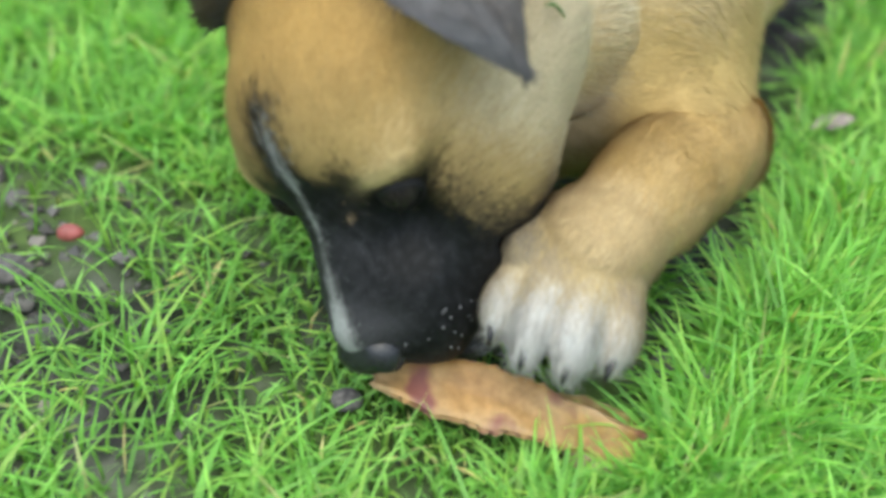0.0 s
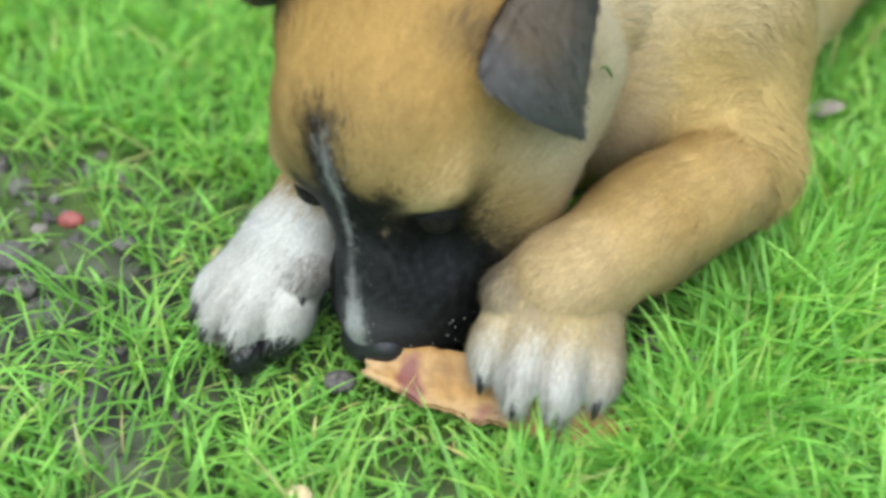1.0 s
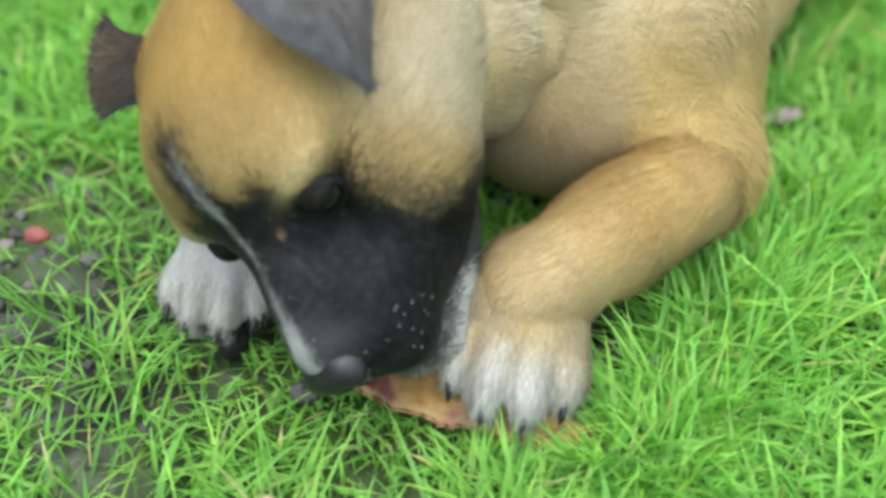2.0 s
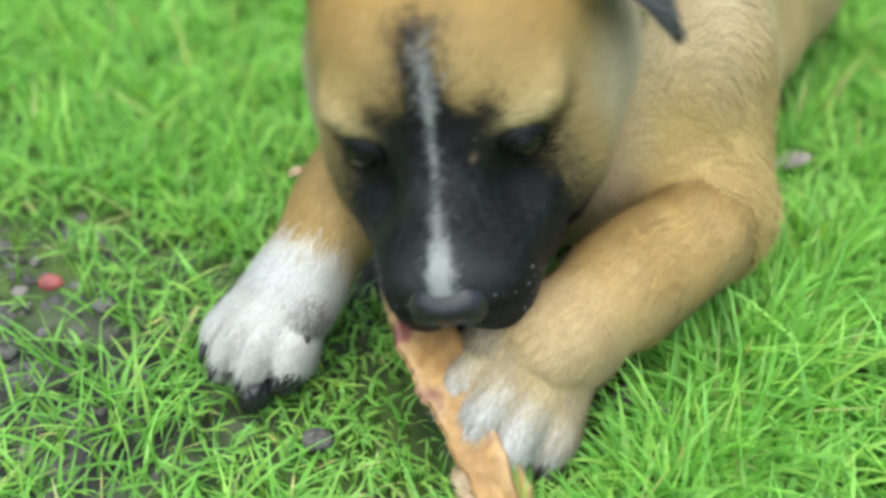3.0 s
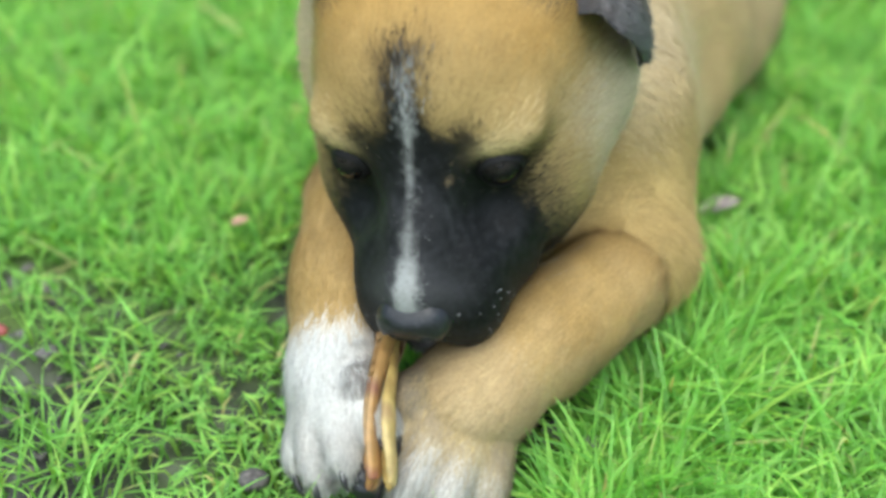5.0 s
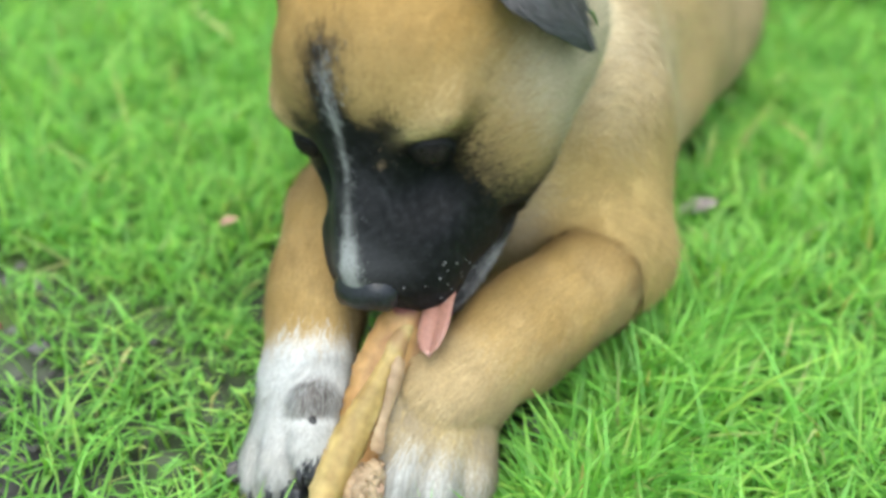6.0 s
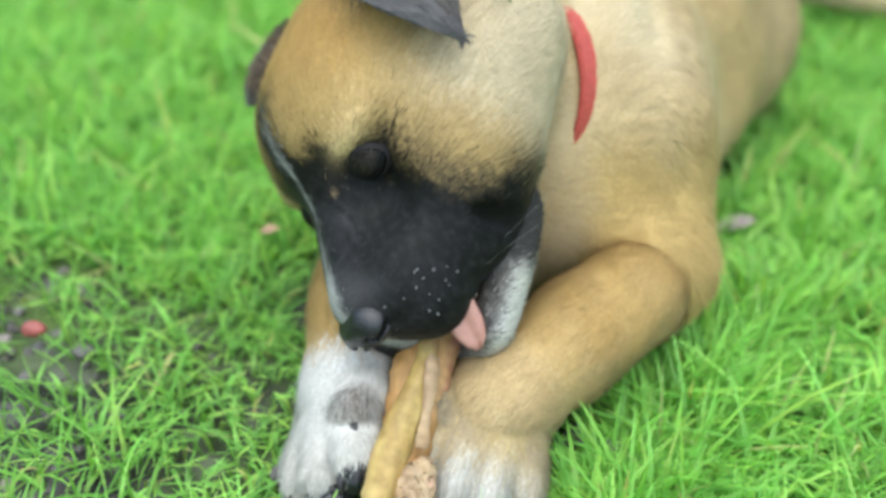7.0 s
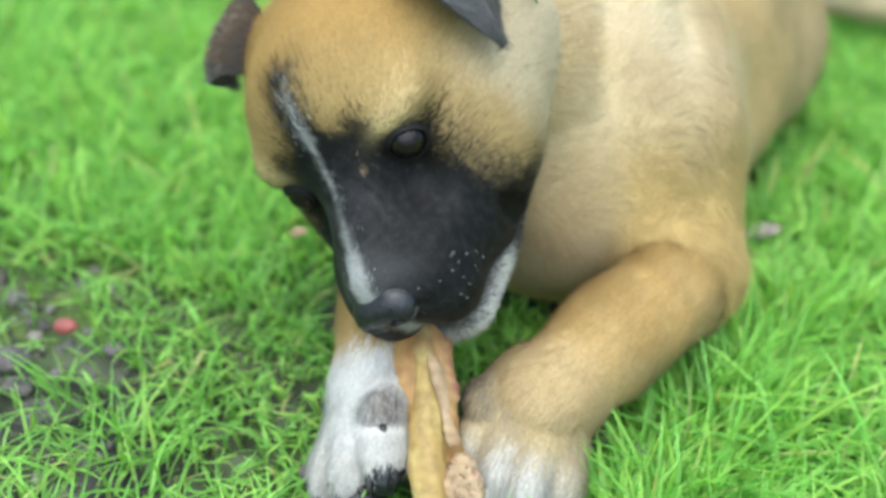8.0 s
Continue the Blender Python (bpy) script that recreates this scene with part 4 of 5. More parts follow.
def hide_material(name, lo, mid, hi, red, groove=0.74):
    m, nt, b = material(name, 0.5, Specular_IOR_Level=0.4, Subsurface_Weight=0.1, Subsurface_Radius=(0.004, 0.002, 0.001))
    n1, n2, n3 = noise_node(nt, 35, 4), noise_node(nt, 260, 6), noise_node(nt, 55, 2)
    c = ramp(nt, n1.outputs[0], [(0.3, lo), (0.5, mid), (0.7, hi)]).outputs[0]
    g = ramp(nt, n2.outputs[0], [(0.3, (0.72, 0.68, 0.62)), (0.7, (1.15, 1.12, 1.1))]).outputs[0]
    c = mixed(nt, 1.0, c, g, "MULTIPLY")
    f = ramp(nt, n3.outputs[0], [(0.60, (0, 0, 0)), (0.70, (1, 1, 1))]).outputs[0]
    c = mixed(nt, f, c, red)
    # grooves along the strip
    tc, mp, n4 = nt.nodes.new("ShaderNodeTexCoord"), nt.nodes.new("ShaderNodeMapping"), nt.nodes.new("ShaderNodeTexNoise")
    mp.inputs["Scale"].default_value = (35, 130, 130)
    n4.inputs["Scale"].default_value, n4.inputs["Detail"].default_value = 1.0, 3.0
    nt.links.new(tc.outputs["Object"], mp.inputs["Vector"])
    nt.links.new(mp.outputs[0], n4.inputs["Vector"])
    c = mixed(nt, 1.0, c, ramp(nt, n4.outputs[0], [(0.3, (groove, groove * 0.94, groove * 0.86)), (0.5, (1, 1, 1)), (0.7, (1.08, 1.06, 1.0))]).outputs[0], "MULTIPLY")
    nt.links.new(c, b.inputs["Base Color"])
    bump(nt, b, n4.outputs[0], 0.5, 0.0015)
    return m


def build_hide():
    h = new("chewed_hide_strip")
    tagged(h, "torn tan rawhide chew with reddish meat patches", "dog chew")
    m1 = hide_material("hide_tan", (0.29, 0.155, 0.045), (0.39, 0.235, 0.085), (0.45, 0.31, 0.16), (0.20, 0.075, 0.06), 0.9)
    m2 = hide_material("hide_yellow", (0.26, 0.165, 0.05), (0.40, 0.30, 0.10), (0.50, 0.41, 0.20), (0.29, 0.18, 0.075), 0.85)
    m3 = hide_material("hide_crumb", (0.27, 0.18, 0.10), (0.38, 0.28, 0.165), (0.46, 0.36, 0.23), (0.33, 0.19, 0.12))
    part("broad_strip", hide_mesh(0.7, 0.088, 0.0112, 0.75, m1), h, "flat tan hide with a red patch")
    s = part("rolled_strip", hide_mesh(2.9, 0.074, 0.0072, 1.2, m2, 1.3), h, "yellowish rolled hide edge")
    s.matrix_local = pose(-0.010, 0.0026, 0.0040, 0, 2, -2)

    f = part("torn_flap", hide_mesh(5.3, 0.034, 0.0030, 0.9, m3, 1.6), h, "thin torn sliver of hide")
    f.matrix_local = pose(-0.004, -0.0035, 0.0075, 12, 3, 7)

    def lump(p):
        q = p * 1000
        d = smin(ell(q, (0, -1, 0), (12, 8, 4)), ell(q, (8, -4, 0), (7, 5, 3)), 3)
        return (d - 0.6 * wob(q, 0.5, 2.0) - 0.5 * wob(q, 1.1, 5.0) - 0.3 * wob(q, 2.2, 8.0)) / 1000
    k = part("frayed_end", solid("frayed_end", lump, (-0.018, -0.016, -0.012), (0.022, 0.018, 0.012), 0.0011, m3), h, "crumbly chewed end")
    k.matrix_local = pose(-0.034, -0.0060, 0.006, 0, 0, 12) @ Matrix.Scale(0.85, 4)
    return h


COLLAR = Matrix.Translation((0.0306, 0.0672, 0.0972)) @ Vector((0.050, 0.043, -0.020)).to_track_quat("Y", "Z").to_matrix().to_4x4()


def build_collar():
    me = bpy.data.meshes.new("dog_collar")
    bm = bmesh.new()
    seg, prof = 72, [(-0.0055, 0.0), (-0.005, 0.0016), (0.005, 0.0016), (0.0055, 0.0), (0.005, -0.0012), (-0.005, -0.0012)]
    rings = []
    for k in range(seg):
        a = 2 * math.pi * k / seg
        rings.append([bm.verts.new(((0.0464 + r) * math.cos(a), y, (0.0464 + r) * math.sin(a))) for y, r in prof])
    for k in range(seg):
        p, q = rings[k], rings[(k + 1) % seg]
        for i in range(len(prof)):
            bm.faces.new((p[i], q[i], q[(i + 1) % len(prof)], p[(i + 1) % len(prof)]))
    bmesh.ops.recalc_face_normals(bm, faces=bm.faces)
    bm.to_mesh(me)
    bm.free()
    me.materials.append(RED)
    ob = new("dog_collar", me)
    ob.matrix_world = COLLAR
    tagged(ob, "flat red fabric collar round the puppy's neck", "collar")
    return ob


def lump_thing(name, at, r, mat, label, category, rough=0.25, group="", seed=1.0, rz=0):
    def f(p):
        return ell(p, (0, 0, 0), r) - rough * min(r) * (0.6 * wob(p, 0.9 / min(r), seed) + 0.3 * wob(p, 2.1 / min(r), seed + 2))
    m = max(r) * 1.5
    ob = new(name, solid(name, f, (-m,) * 3, (m,) * 3, max(r) / 9, mat))
    ob.matrix_world = pose(*at, 0, 0, rz)
    return tagged(ob, label, category, group)


def leaf_thing(name, at, length, wide, mat, label, category, rot):
    nu, nv = 12, 7
    P = np.zeros((2, nu, nv, 3))
    for i in range(nu):
        t = i / (nu - 1)
        w = wide * math.sin(math.pi * min(1, 0.05 + 0.95 * t)) ** 0.7
        for j in range(nv):
            s = j / (nv - 1) * 2 - 1
            for k in (0, 1):
                P[k, i, j] = (length * (t - 0.5), w * s / 2, 0.15 * wide * s * s + 0.1 * length * math.sin(3 * t) + (k - 0.5) * 0.0006)
    v = P.reshape(-1, 3)
    i = np.arange(nu * nv).reshape(nu, nv)
    q = np.stack([i[:-1, :-1], i[1:, :-1], i[1:, 1:], i[:-1, 1:]], -1).reshape(-1, 4)
    ring = list(i[:, 0]) + list(i[-1, 1:]) + list(i[-2::-1, -1]) + list(i[0, -2:0:-1])
    rim = [(a, b, b + nu * nv, a + nu * nv) for a, b in zip(ring, ring[1:] + ring[:1])]
    ob = new(name, mesh_of(name, v, [np.concatenate([q[:, ::-1], q + nu * nv, np.array(rim)])], mat))
    ob.matrix_world = pose(*at, *rot)
    return tagged(ob, label, category)


def build_crumbs():
    """Loose crumbs of earth strewn over the bare patches."""
    rng = np.random.default_rng(5)
    x, y = rng.uniform(-0.33, 0.05, 26000), rng.uniform(-0.15, 0.2, 26000)
    ok = rng.random(26000) < soil_patch(x, y) ** 2 * 0.22
    x, y = x[ok], y[ok]
    n = len(x)
    v0 = np.array([(1, 0, 0), (-1, 0, 0), (0, 1, 0), (0, -1, 0), (0, 0, 1), (0, 0, -1), (.7, .6, .5), (-.6, .7, .4), (.6, -.7, .5), (-.7, -.6, .5)])
    f0 = np.array([(4, 6, 7), (4, 7, 9), (4, 9, 8), (4, 8, 6), (0, 2, 6), (2, 7, 6), (2, 1, 7), (1, 9, 7), (1, 3, 9), (3, 8, 9), (3, 0, 8), (0, 6, 8), (0, 5, 2), (2, 5, 1), (1, 5, 3), (3, 5, 0)])
    r = (0.0007 + rng.gamma(1.6, 0.0007, n))[:, None, None]
    v = v0[None] * r * rng.uniform(0.6, 1.35, (n, 10, 3)) + np.stack([x, y, relief(x, y)], 1)[:, None]
    f = f0[None] + 10 * np.arange(n)[:, None, None]
    ob = new("soil_crumbs", mesh_of("soil_crumbs", v.reshape(-1, 3), [f.reshape(-1, 3)], CRUMB, False))
    tagged(ob, "loose grey-brown crumbs of dry soil on bare earth", "soil", kind="stuff")


def build_bits():
    build_crumbs()
    lump_thing("fallen_berry", (-0.156, 0.018, 0.010), (0.0052, 0.0035, 0.0034), PETAL, "small dull red berry lying on bare soil", "berry", 0.12, seed=2)
    lump_thing("pebble", (-0.055, -0.109, 0.006), (0.0046, 0.0038, 0.0034), PEBBLE, "small buff pebble among the grass blades", "stone", 0.12, seed=4)
    lump_thing("pebble", (0.004, -0.110, 0.006), (0.0026, 0.002, 0.002), PEBBLE, "tiny pale pebble among the grass blades", "stone", 0.12, seed=6)
    lump_thing("soil_clod", (0.072, -0.044, 0.004), (0.007, 0.005, 0.005), CLOD, "dark crumbly clod of soil beside the foreleg", "soil clod", 0.3, "clods of soil", 1)
    lump_thing("soil_clod", (0.061, -0.036, 0.002), (0.006, 0.006, 0.005), CLOD, "dark crumbly clod of soil beside the foreleg", "soil clod", 0.3, "clods of soil", 3)
    lump_thing("soil_clod", (-0.175, 0.005, 0.002), (0.008, 0.007, 0.005), CLOD, "grey crumbly clod on the bare patch", "soil clod", 0.35, "clods of soil", 5)
    lump_thing("soil_clod", (-0.20, 0.03, 0.002), (0.009, 0.007, 0.006), CLOD, "grey crumbly clod on the bare patch", "soil clod", 0.35, "clods of soil", 7)
    lump_thing("soil_clod", (-0.168, -0.012, 0.002), (0.006, 0.005, 0.004), CLOD, "grey crumbly clod on the bare patch", "soil clod", 0.35, "clods of soil", 9)
    lump_thing("stone", (-0.047, -0.057, 0.003), (0.0055, 0.0045, 0.0035), CLOD, "small dark stone in thin grass", "stone", 0.15, seed=8)
    leaf_thing("dry_leaf", (0.150, 0.106, 0.010), 0.020, 0.009, DRYLEAF, "pale dry leaf curled on the grass", "leaf", (8, -6, 15))
    leaf_thing("fallen_petal", (-0.068, 0.092, 0.012), 0.009, 0.005, PEACH, "small peach-coloured petal on the grass", "petal", (10, 4, 40))


build_ground()
build_grass()
PUP = build_puppy()
HIDE = build_hide()
RING = build_collar()
build_bits()


def aim(a, b, roll=0.0):
    """Pose at a (in the puppy's space) with -y towards b and z upward."""
    a, b = Vector(a) - BASE, Vector(b) - BASE
    y = (a - b).normalized()
    x = y.cross(Vector((0, 0, 1))).normalized()
    m = Matrix((x, y, x.cross(y))).transposed().to_4x4()
    return Matrix.Translation(a) @ m @ pose(0, 0, 0, 0, roll, 0)


def lick(a, b, roll=0.0):
    """Pose of the tongue in the head's space: root at a, tip towards b, in millimetres."""
    return aim(Vector(a) / 1000 + BASE, Vector(b) / 1000 + BASE, roll)


def from_wrist(wrist, anchor):
    """Elbow at the leg's length from the wrist, towards the anchor."""
    w, s = Vector(wrist), Vector(anchor)
    return w + (s - w).normalized() * LEG


def held(b, m, tilt=0.0):
    """Hide strip with its low end at b and its bitten end at m, face towards the sky and the front."""
    b, m = Vector(b), Vector(m)
    x = (m - b).normalized()
    z = Vector((0, -0.55, 0.83))
    z = (z - x * z.dot(x)).normalized()
    y = z.cross(x)
    mid = b + x * 0.046
    return Matrix.Translation(mid) @ Matrix((x, y, z)).transposed().to_4x4() @ pose(0, 0, 0, tilt, 0, 0)


def motions():
    head_rows = [
        (0, pose(-0.0380, 0.0013, 0.0957, 42.4, -27.7, -35.0)),
        (0.5, pose(-0.0310, 0.0009, 0.0878, 41.0, -25.0, -41.4)),
        (1, pose(-0.0218, 0.0046, 0.0855, 42.2, -11.2, -31.6)),
        (1.2, pose(-0.0293, 0.0058, 0.0854, 38.2, -22.2, -31.4)),
        (2.3, pose(-0.0518, -0.0161, 0.0994, 38.9, -44.8, -24.2)),
        (2.5, pose(-0.0481, -0.0106, 0.1035, 36.2, -41.1, -18.3)),
        (2.9, pose(-0.0129, 0.0199, 0.1066, 20.6, -16.9, -6.2)),
        (3, pose(-0.0006, 0.0204, 0.1119, 19.2, -10.7, -8.7)),
        (3.2, pose(0.0237, 0.0241, 0.1159, 21.0, -5.5, -13.3)),
        (3.5, pose(0.0232, 0.0177, 0.1093, 18.2, -3.6, -13.0)),
        (4, pose(0.0135, 0.0256, 0.1111, 20.8, -6.0, -11.3)),
        (4.5, pose(0.0192, 0.0264, 0.1283, 18.9, -4.7, -9.4)),
        (4.7, pose(0.0246, 0.0185, 0.1212, 18.8, -7.2, -11.6)),
        (5.8, pose(0.0187, 0.0237, 0.1380, 41.8, -3.6, -29.9)),
        (6, pose(0.0160, 0.0212, 0.1362, 36.8, -13.5, -32.5)),
        (6.2, pose(0.0055, 0.0302, 0.1254, 34.6, -29.7, -39.9)),
        (6.5, pose(-0.0020, 0.0178, 0.1161, 35.0, -47.7, -44.6)),
        (6.8, pose(-0.0067, 0.0240, 0.1140, 43.0, -53.4, -51.9)),
        (7, pose(-0.0098, 0.0252, 0.1149, 42.1, -48.8, -53.6)),
        (7.4, pose(-0.0119, 0.0189, 0.1213, 40.5, -45.7, -43.1)),
        (7.5, pose(-0.0046, 0.0173, 0.1170, 33.0, -47.5, -39.4)),
        (7.7, pose(-0.0097, 0.0265, 0.1198, 30.0, -39.5, -35.1)),
        (8, pose(-0.0268, 0.0228, 0.1226, 27.4, -37.4, -23.8)),
    ]
    walk(PUP["head"], [(t, Matrix.Translation(-BASE) @ m) for t, m in head_rows])
    # the neck follows the skull and sinks into the shoulders
    walk(PUP["neck"], [(t, aim(m.translation, m.translation * 2 - Vector((0.045, 0.090, 0.094)))) for t, m in head_rows])
    walk(PUP["jaw"], [(t, pose(0, -0.020, -0.045, a, 0, 0)) for t, a in (
        (0, 6), (0.5, 4), (1.2, 6), (2.4, 4), (3.0, 6), (4.0, 3), (4.6, 5), (5.8, 5), (6.0, 8), (6.2, 11), (6.4, 16), (6.6, 14), (6.8, 10), (7.0, 9), (7.2, 14), (7.5, 12), (7.7, 4), (8.0, 1))])
    IN = lick((4, -30, -43), (5, -70, -46))
    walk(PUP["tongue"], [(0, IN), (5.8, IN), (6.0, lick((15, -70, -45), (26, -106, -26))), (6.2, lick((15, -66, -45), (26, -101, -47))), (6.3, lick((14, -58, -38), (26, -85, -58))),
                         (6.5, lick((8, -42, -46), (12, -75, -55))), (6.7, lick((15, -64, -43), (26, -98, -48))), (6.8, lick((15, -70, -41), (26, -110, -42))), (6.9, lick((15, -70, -41), (26, -99, -51))),
                         (7.0, lick((15, -60, -27), (18, -86, -57), 55)), (7.1, lick((14, -55, -28), (17, -81, -55), 55)), (7.3, lick((8, -42, -46), (12, -75, -55))), (7.6, IN), (8.0, IN)])
    walk(PUP["ear_l"], [(t, pose(0.046, 0.014, 0.034, *a)) for t, a in (
        (0, (-20, 3, -19)), (0.5, (-12, 26, -26)), (1, (-5, 26, -24)), (1.2, (-11, 31, -30)), (2.3, (-29, 1, -42)), (2.5, (-30, 1, -44)), (3, (0, 14, -10)), (3.5, (31, 29, 23)), (4, (29, 25, 25)), (4.5, (47, 41, 25)), (4.7, (34, 32, 23)), (5.8, (2, 33, -5)), (6, (3, 31, -3)), (6.2, (-17, 20, -18)), (6.5, (-9, 26, -15)), (6.8, (-11, 33, -22)), (7, (-13, 22, -20)), (7.5, (-17, 14, -22)), (7.7, (-7, 29, -14)), (8, (-17, 24, -28)))])
    walk(PUP["ear_r"], [(t, pose(-0.037 + (0.016 if 6.2 < t < 6.9 else 0), 0.010, 0.040 if 2.2 < t < 2.6 else 0.036, *a)) for t, a in (
        (0, (43, 14, -55)), (1.2, (43, 14, -55)), (2.3, (18, 14, -29)), (2.5, (19, 22, -32)), (3.5, (33, 14, -56)), (4, (28, 14, -45)), (4.7, (28, 12, -45)), (6.5, (26, 58, -47)), (6.8, (23, 43, -41)), (7, (13, 35, -25)), (7.5, (16, 12, -24)), (7.7, (19, 11, -30)), (8, (17, 11, -27)))])
    # blinking: the upper lids turn down over the eyes
    shut = [(0, 34), (1.2, 34), (2.0, 0), (2.3, -58), (2.5, -58), (3.0, -30), (3.5, 30), (4.2, 30), (4.4, -20), (4.6, -45), (5.2, 20), (5.8, 34), (6.1, 20), (6.25, -45), (6.4, -58), (6.7, -55), (6.85, 20), (7.0, 34), (7.15, 20), (7.3, -60), (8.0, -64)]
    for s, k in ((1, "lid_l"), (-1, "lid_r")):
        walk(PUP[k], [(t, pose(0.0245 * s, -0.0433, 0.0040, a, 0, 22 * s)) for t, a in shut])
    # the body settles at the start
    walk(PUP["torso"], [(0, pose(-0.025, 0.004, 0.009)), (0.15, pose(-0.015, 0.002, 0.005, 0, 0, -1)), (0.3, pose(-0.006, 0, 0.002, 0, 0, -2.5)), (0.5, pose(0.001, 0, 0, 0, 0, -4)), (1.0, pose(0.003, 0, 0, 0, 0, -4)), (1.3, pose(0.002, 0, 0, 0, 0, -3)), (2.3, pose(-0.002, 0, 0)), (2.6, pose(-0.004, 0, 0)), (3.0, pose(0, 0, 0)), (8, pose(0, 0, 0))])
    # forelegs: wrist, toe direction and roll
    left = [(0, (0.030, -0.030, 0.056), (-0.30, -0.95, -0.05), 5), (0.15, (0.029, -0.033, 0.048), (-0.25, -0.95, -0.15), 5), (0.3, (0.028, -0.036, 0.041), (-0.2, -0.97, -0.2), 5),
            (0.6, (0.028, -0.036, 0.040), (-0.2, -0.97, -0.2), 5), (1.2, (0.027, -0.037, 0.040), (-0.2, -0.97, -0.2), 5), (2.5, (0.030, -0.036, 0.040), (-0.2, -0.97, -0.2), 5), (3.0, (0.032, -0.039, 0.040), (-0.42, -0.9, -0.2), 20),
            (3.2, (0.036, -0.041, 0.038), (-0.42, -0.9, -0.2), 25), (3.5, (0.046, -0.044, 0.036), (-0.48, -0.86, -0.2), 30), (4.0, (0.047, -0.044, 0.036), (-0.48, -0.86, -0.2), 30), (4.5, (0.0400, -0.044, 0.036), (-0.45, -0.88, -0.2), 30), (4.7, (0.033, -0.044, 0.037), (-0.40, -0.9, -0.2), 25), (5.8, (0.026, -0.045, 0.036), (-0.22, -0.96, -0.2), 10), (6.8, (0.0275, -0.045, 0.036), (-0.22, -0.96, -0.2), 10), (7.5, (0.032, -0.044, 0.036), (-0.25, -0.95, -0.2), 10), (8.0, (0.034, -0.043, 0.036), (-0.27, -0.95, -0.2), 10)]
    key_leg(PUP["leg_l"], PUP["paw_l"], left, (0.091, 0.016, 0.044), {0: (0.070, 0.022, 0.053), 0.15: (0.077, 0.018, 0.049), 0.3: (0.081, 0.016, 0.046), 0.6: (0.084, 0.016, 0.044)})
    out = (-0.5, -0.86, -0.1)
    fwd = (-0.12, -0.98, -0.1)
    tuck = (-0.45, -0.87, -0.2)
    right = [(0, (-0.022, 0.030, 0.032), fwd, 0), (0.6, (-0.022, 0.030, 0.032), fwd, 0), (0.8, (-0.050, 0.002, 0.050), out, 0), (0.95, (-0.066, -0.014, 0.032), out, 0), (1.2, (-0.067, -0.016, 0.031), out, 0),
             (2.3, (-0.077, 0.007, 0.029), fwd, 0), (2.5, (-0.076, 0.007, 0.029), fwd, 0), (3.0, (-0.058, -0.004, 0.031), out, 0), (3.2, (-0.056, -0.006, 0.033), out, 0), (3.35, (-0.044, -0.016, 0.062), out, -10),
             (3.5, (-0.021, -0.034, 0.044), fwd, -30), (3.8, (-0.018, -0.042, 0.034), fwd, -35), (4.5, (-0.018, -0.044, 0.034), fwd, -35), (4.7, (-0.031, -0.032, 0.046), (-0.35, -0.92, -0.2), -20), (5.0, (-0.019, -0.040, 0.040), fwd, -35),
             (5.8, (-0.023, -0.043, 0.034), tuck, -40), (8.0, (-0.026, -0.046, 0.034), tuck, -40)]
    key_leg(PUP["leg_r"], PUP["paw_r"], right, (-0.012, 0.065, 0.075))
    # the collar slides a little on the neck as the head turns
    walk(RING, [(t, Matrix.Translation((-a, a * 0.3, -a * 0.8)) @ COLLAR) for t, a in ((0, 0.009), (0.5, 0.0045), (1.2, 0.006), (6.1, 0.006), (6.4, -0.003), (6.6, -0.003), (7.0, -0.001), (7.3, -0.0025), (7.5, -0.0025), (7.8, 0.003), (8.0, 0.006))])
    walk(HIDE, [
        (0.0, held((0.049, -0.080, 0.010), (-0.015, -0.065, 0.018), 180)), (0.3, held((0.048, -0.081, 0.006), (-0.016, -0.064, 0.014), 180)), (1.0, held((0.048, -0.082, 0.006), (-0.012, -0.065, 0.013), 180)), (1.2, held((0.048, -0.082, 0.006), (-0.013, -0.065, 0.013), 180)),
        (2.5, held((0.050, -0.081, 0.008), (-0.014, -0.059, 0.019), 180)), (2.75, held((0.030, -0.090, 0.015), (-0.028, -0.042, 0.040), 180)), (3.0, held((0.018, -0.101, 0.014), (-0.014, -0.043, 0.046), 180)), (3.2, held((0.004, -0.092, 0.036), (0.001, -0.0326, 0.056), 180)),
        (3.5, held((0.004, -0.096, 0.037), (0.001, -0.043, 0.060), 180)), (4.0, held((0.006, -0.092, 0.039), (0.001, -0.037, 0.059), 180)), (4.5, held((0.004, -0.090, 0.040), (-0.001, -0.025, 0.059), 180)),
        (4.7, held((-0.0164, -0.1038, 0.0481), (-0.0124, -0.0309, 0.0706), 180)), (4.95, held((-0.010, -0.090, 0.036), (-0.006, -0.014, 0.060), 125)), (5.2, held((-0.006, -0.092, 0.030), (-0.003, -0.024, 0.056), 60)), (5.5, held((-0.009, -0.095, 0.022), (-0.001, -0.030, 0.050), 20)), (5.8, held((-0.0135, -0.094, 0.016), (0.0040, -0.034, 0.046), 10)), (6.0, held((-0.0140, -0.095, 0.016), (0.0090, -0.041, 0.046), 10)),
        (6.5, held((-0.0115, -0.098, 0.018), (0.0100, -0.043, 0.048), 5)), (7.0, held((-0.0100, -0.097, 0.018), (0.0050, -0.040, 0.048), 0)), (7.5, held((-0.0070, -0.097, 0.018), (0.0030, -0.046, 0.048), 0)), (8.0, held((0.0010, -0.100, 0.018), (-0.0080, -0.041, 0.048), 0)),
    ])


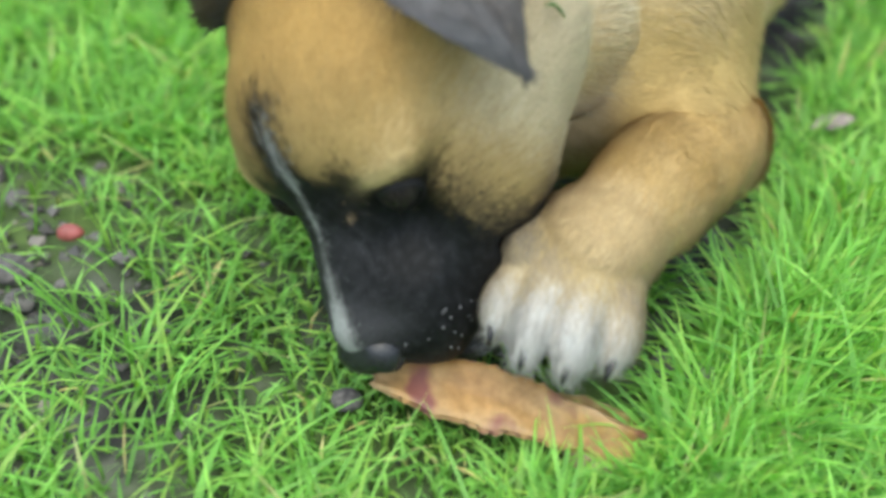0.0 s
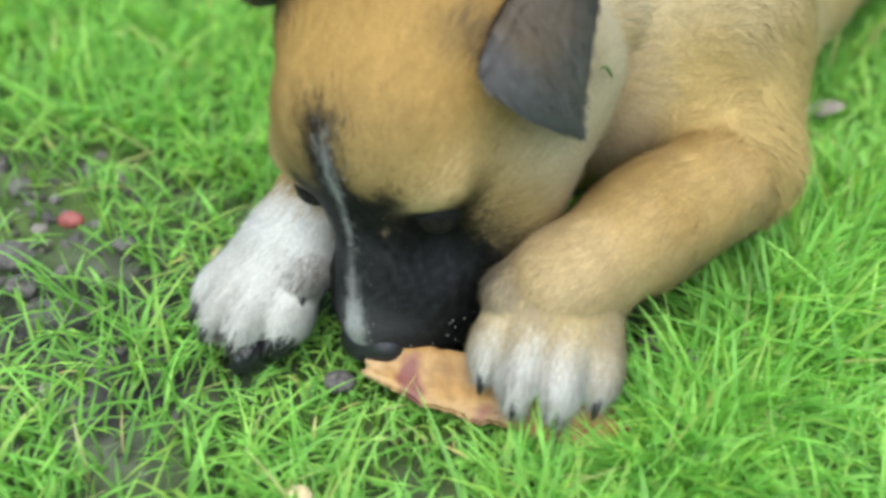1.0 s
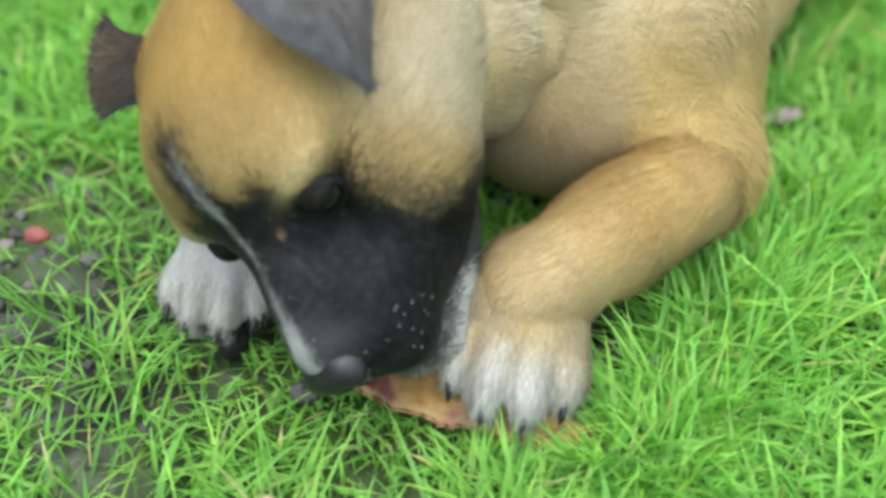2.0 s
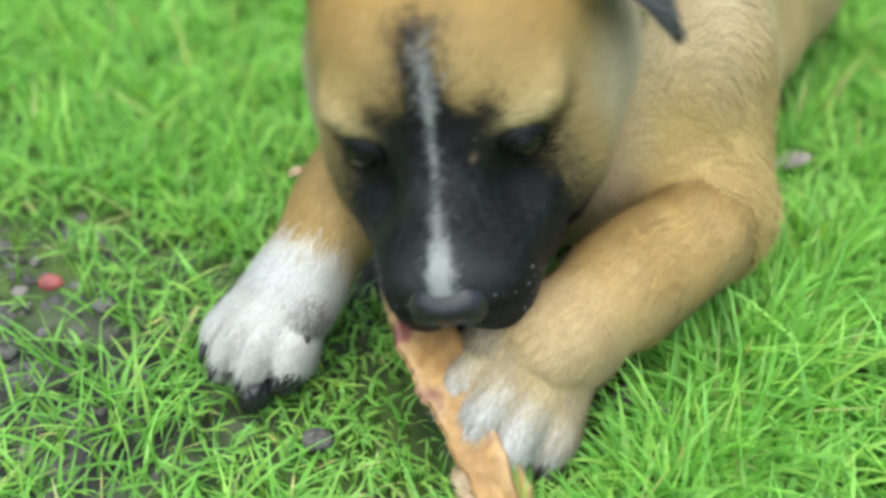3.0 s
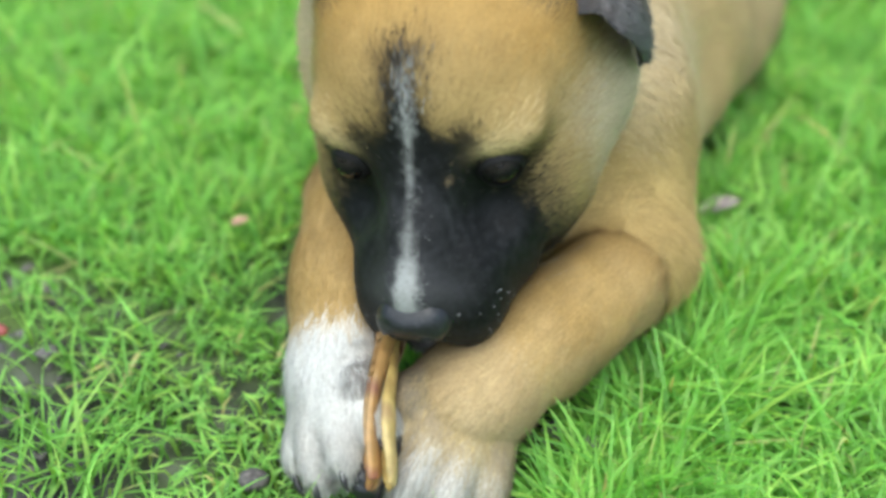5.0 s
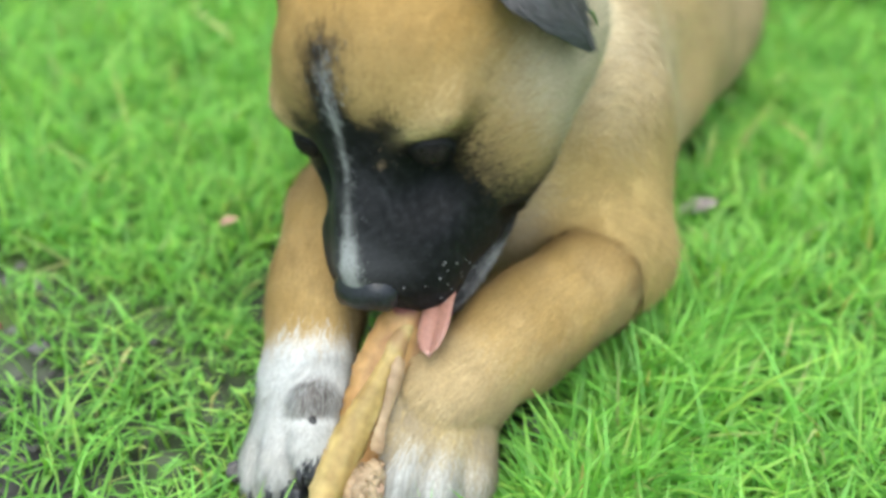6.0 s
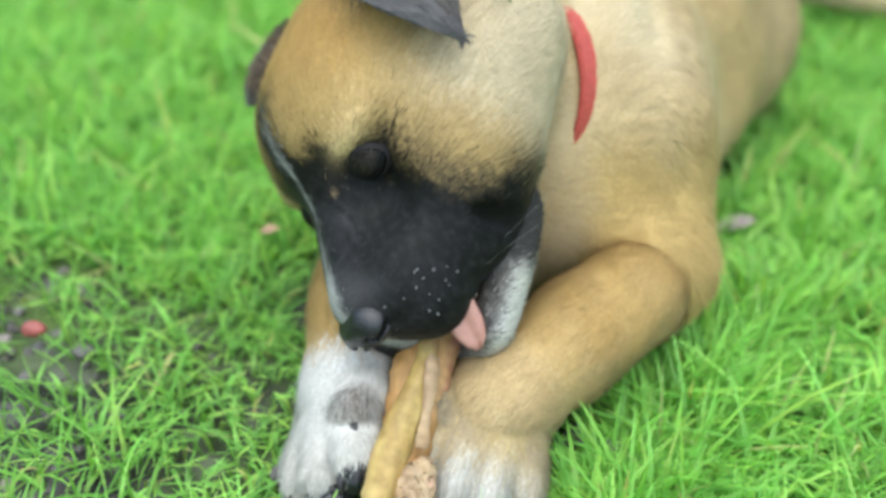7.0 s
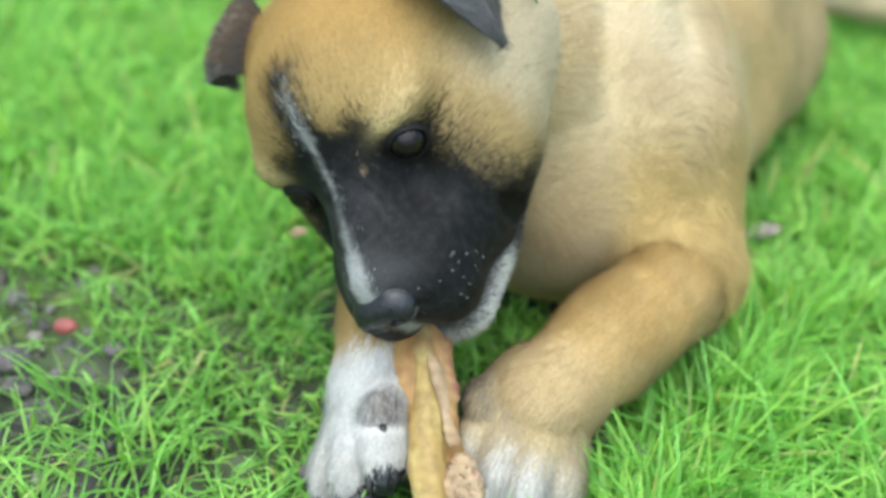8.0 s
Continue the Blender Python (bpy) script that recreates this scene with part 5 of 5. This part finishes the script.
def key_leg(leg, paw, rows, anchor, early={}):
    lr, pr = [], []
    for t, w, d, roll in rows:
        w = Vector(w)
        lr.append((t, aim(from_wrist(w, early.get(t, anchor)), w)))
        pr.append((t, aim(w, w + Vector(d), roll)))
    walk(leg, lr)
    walk(paw, pr)


motions()
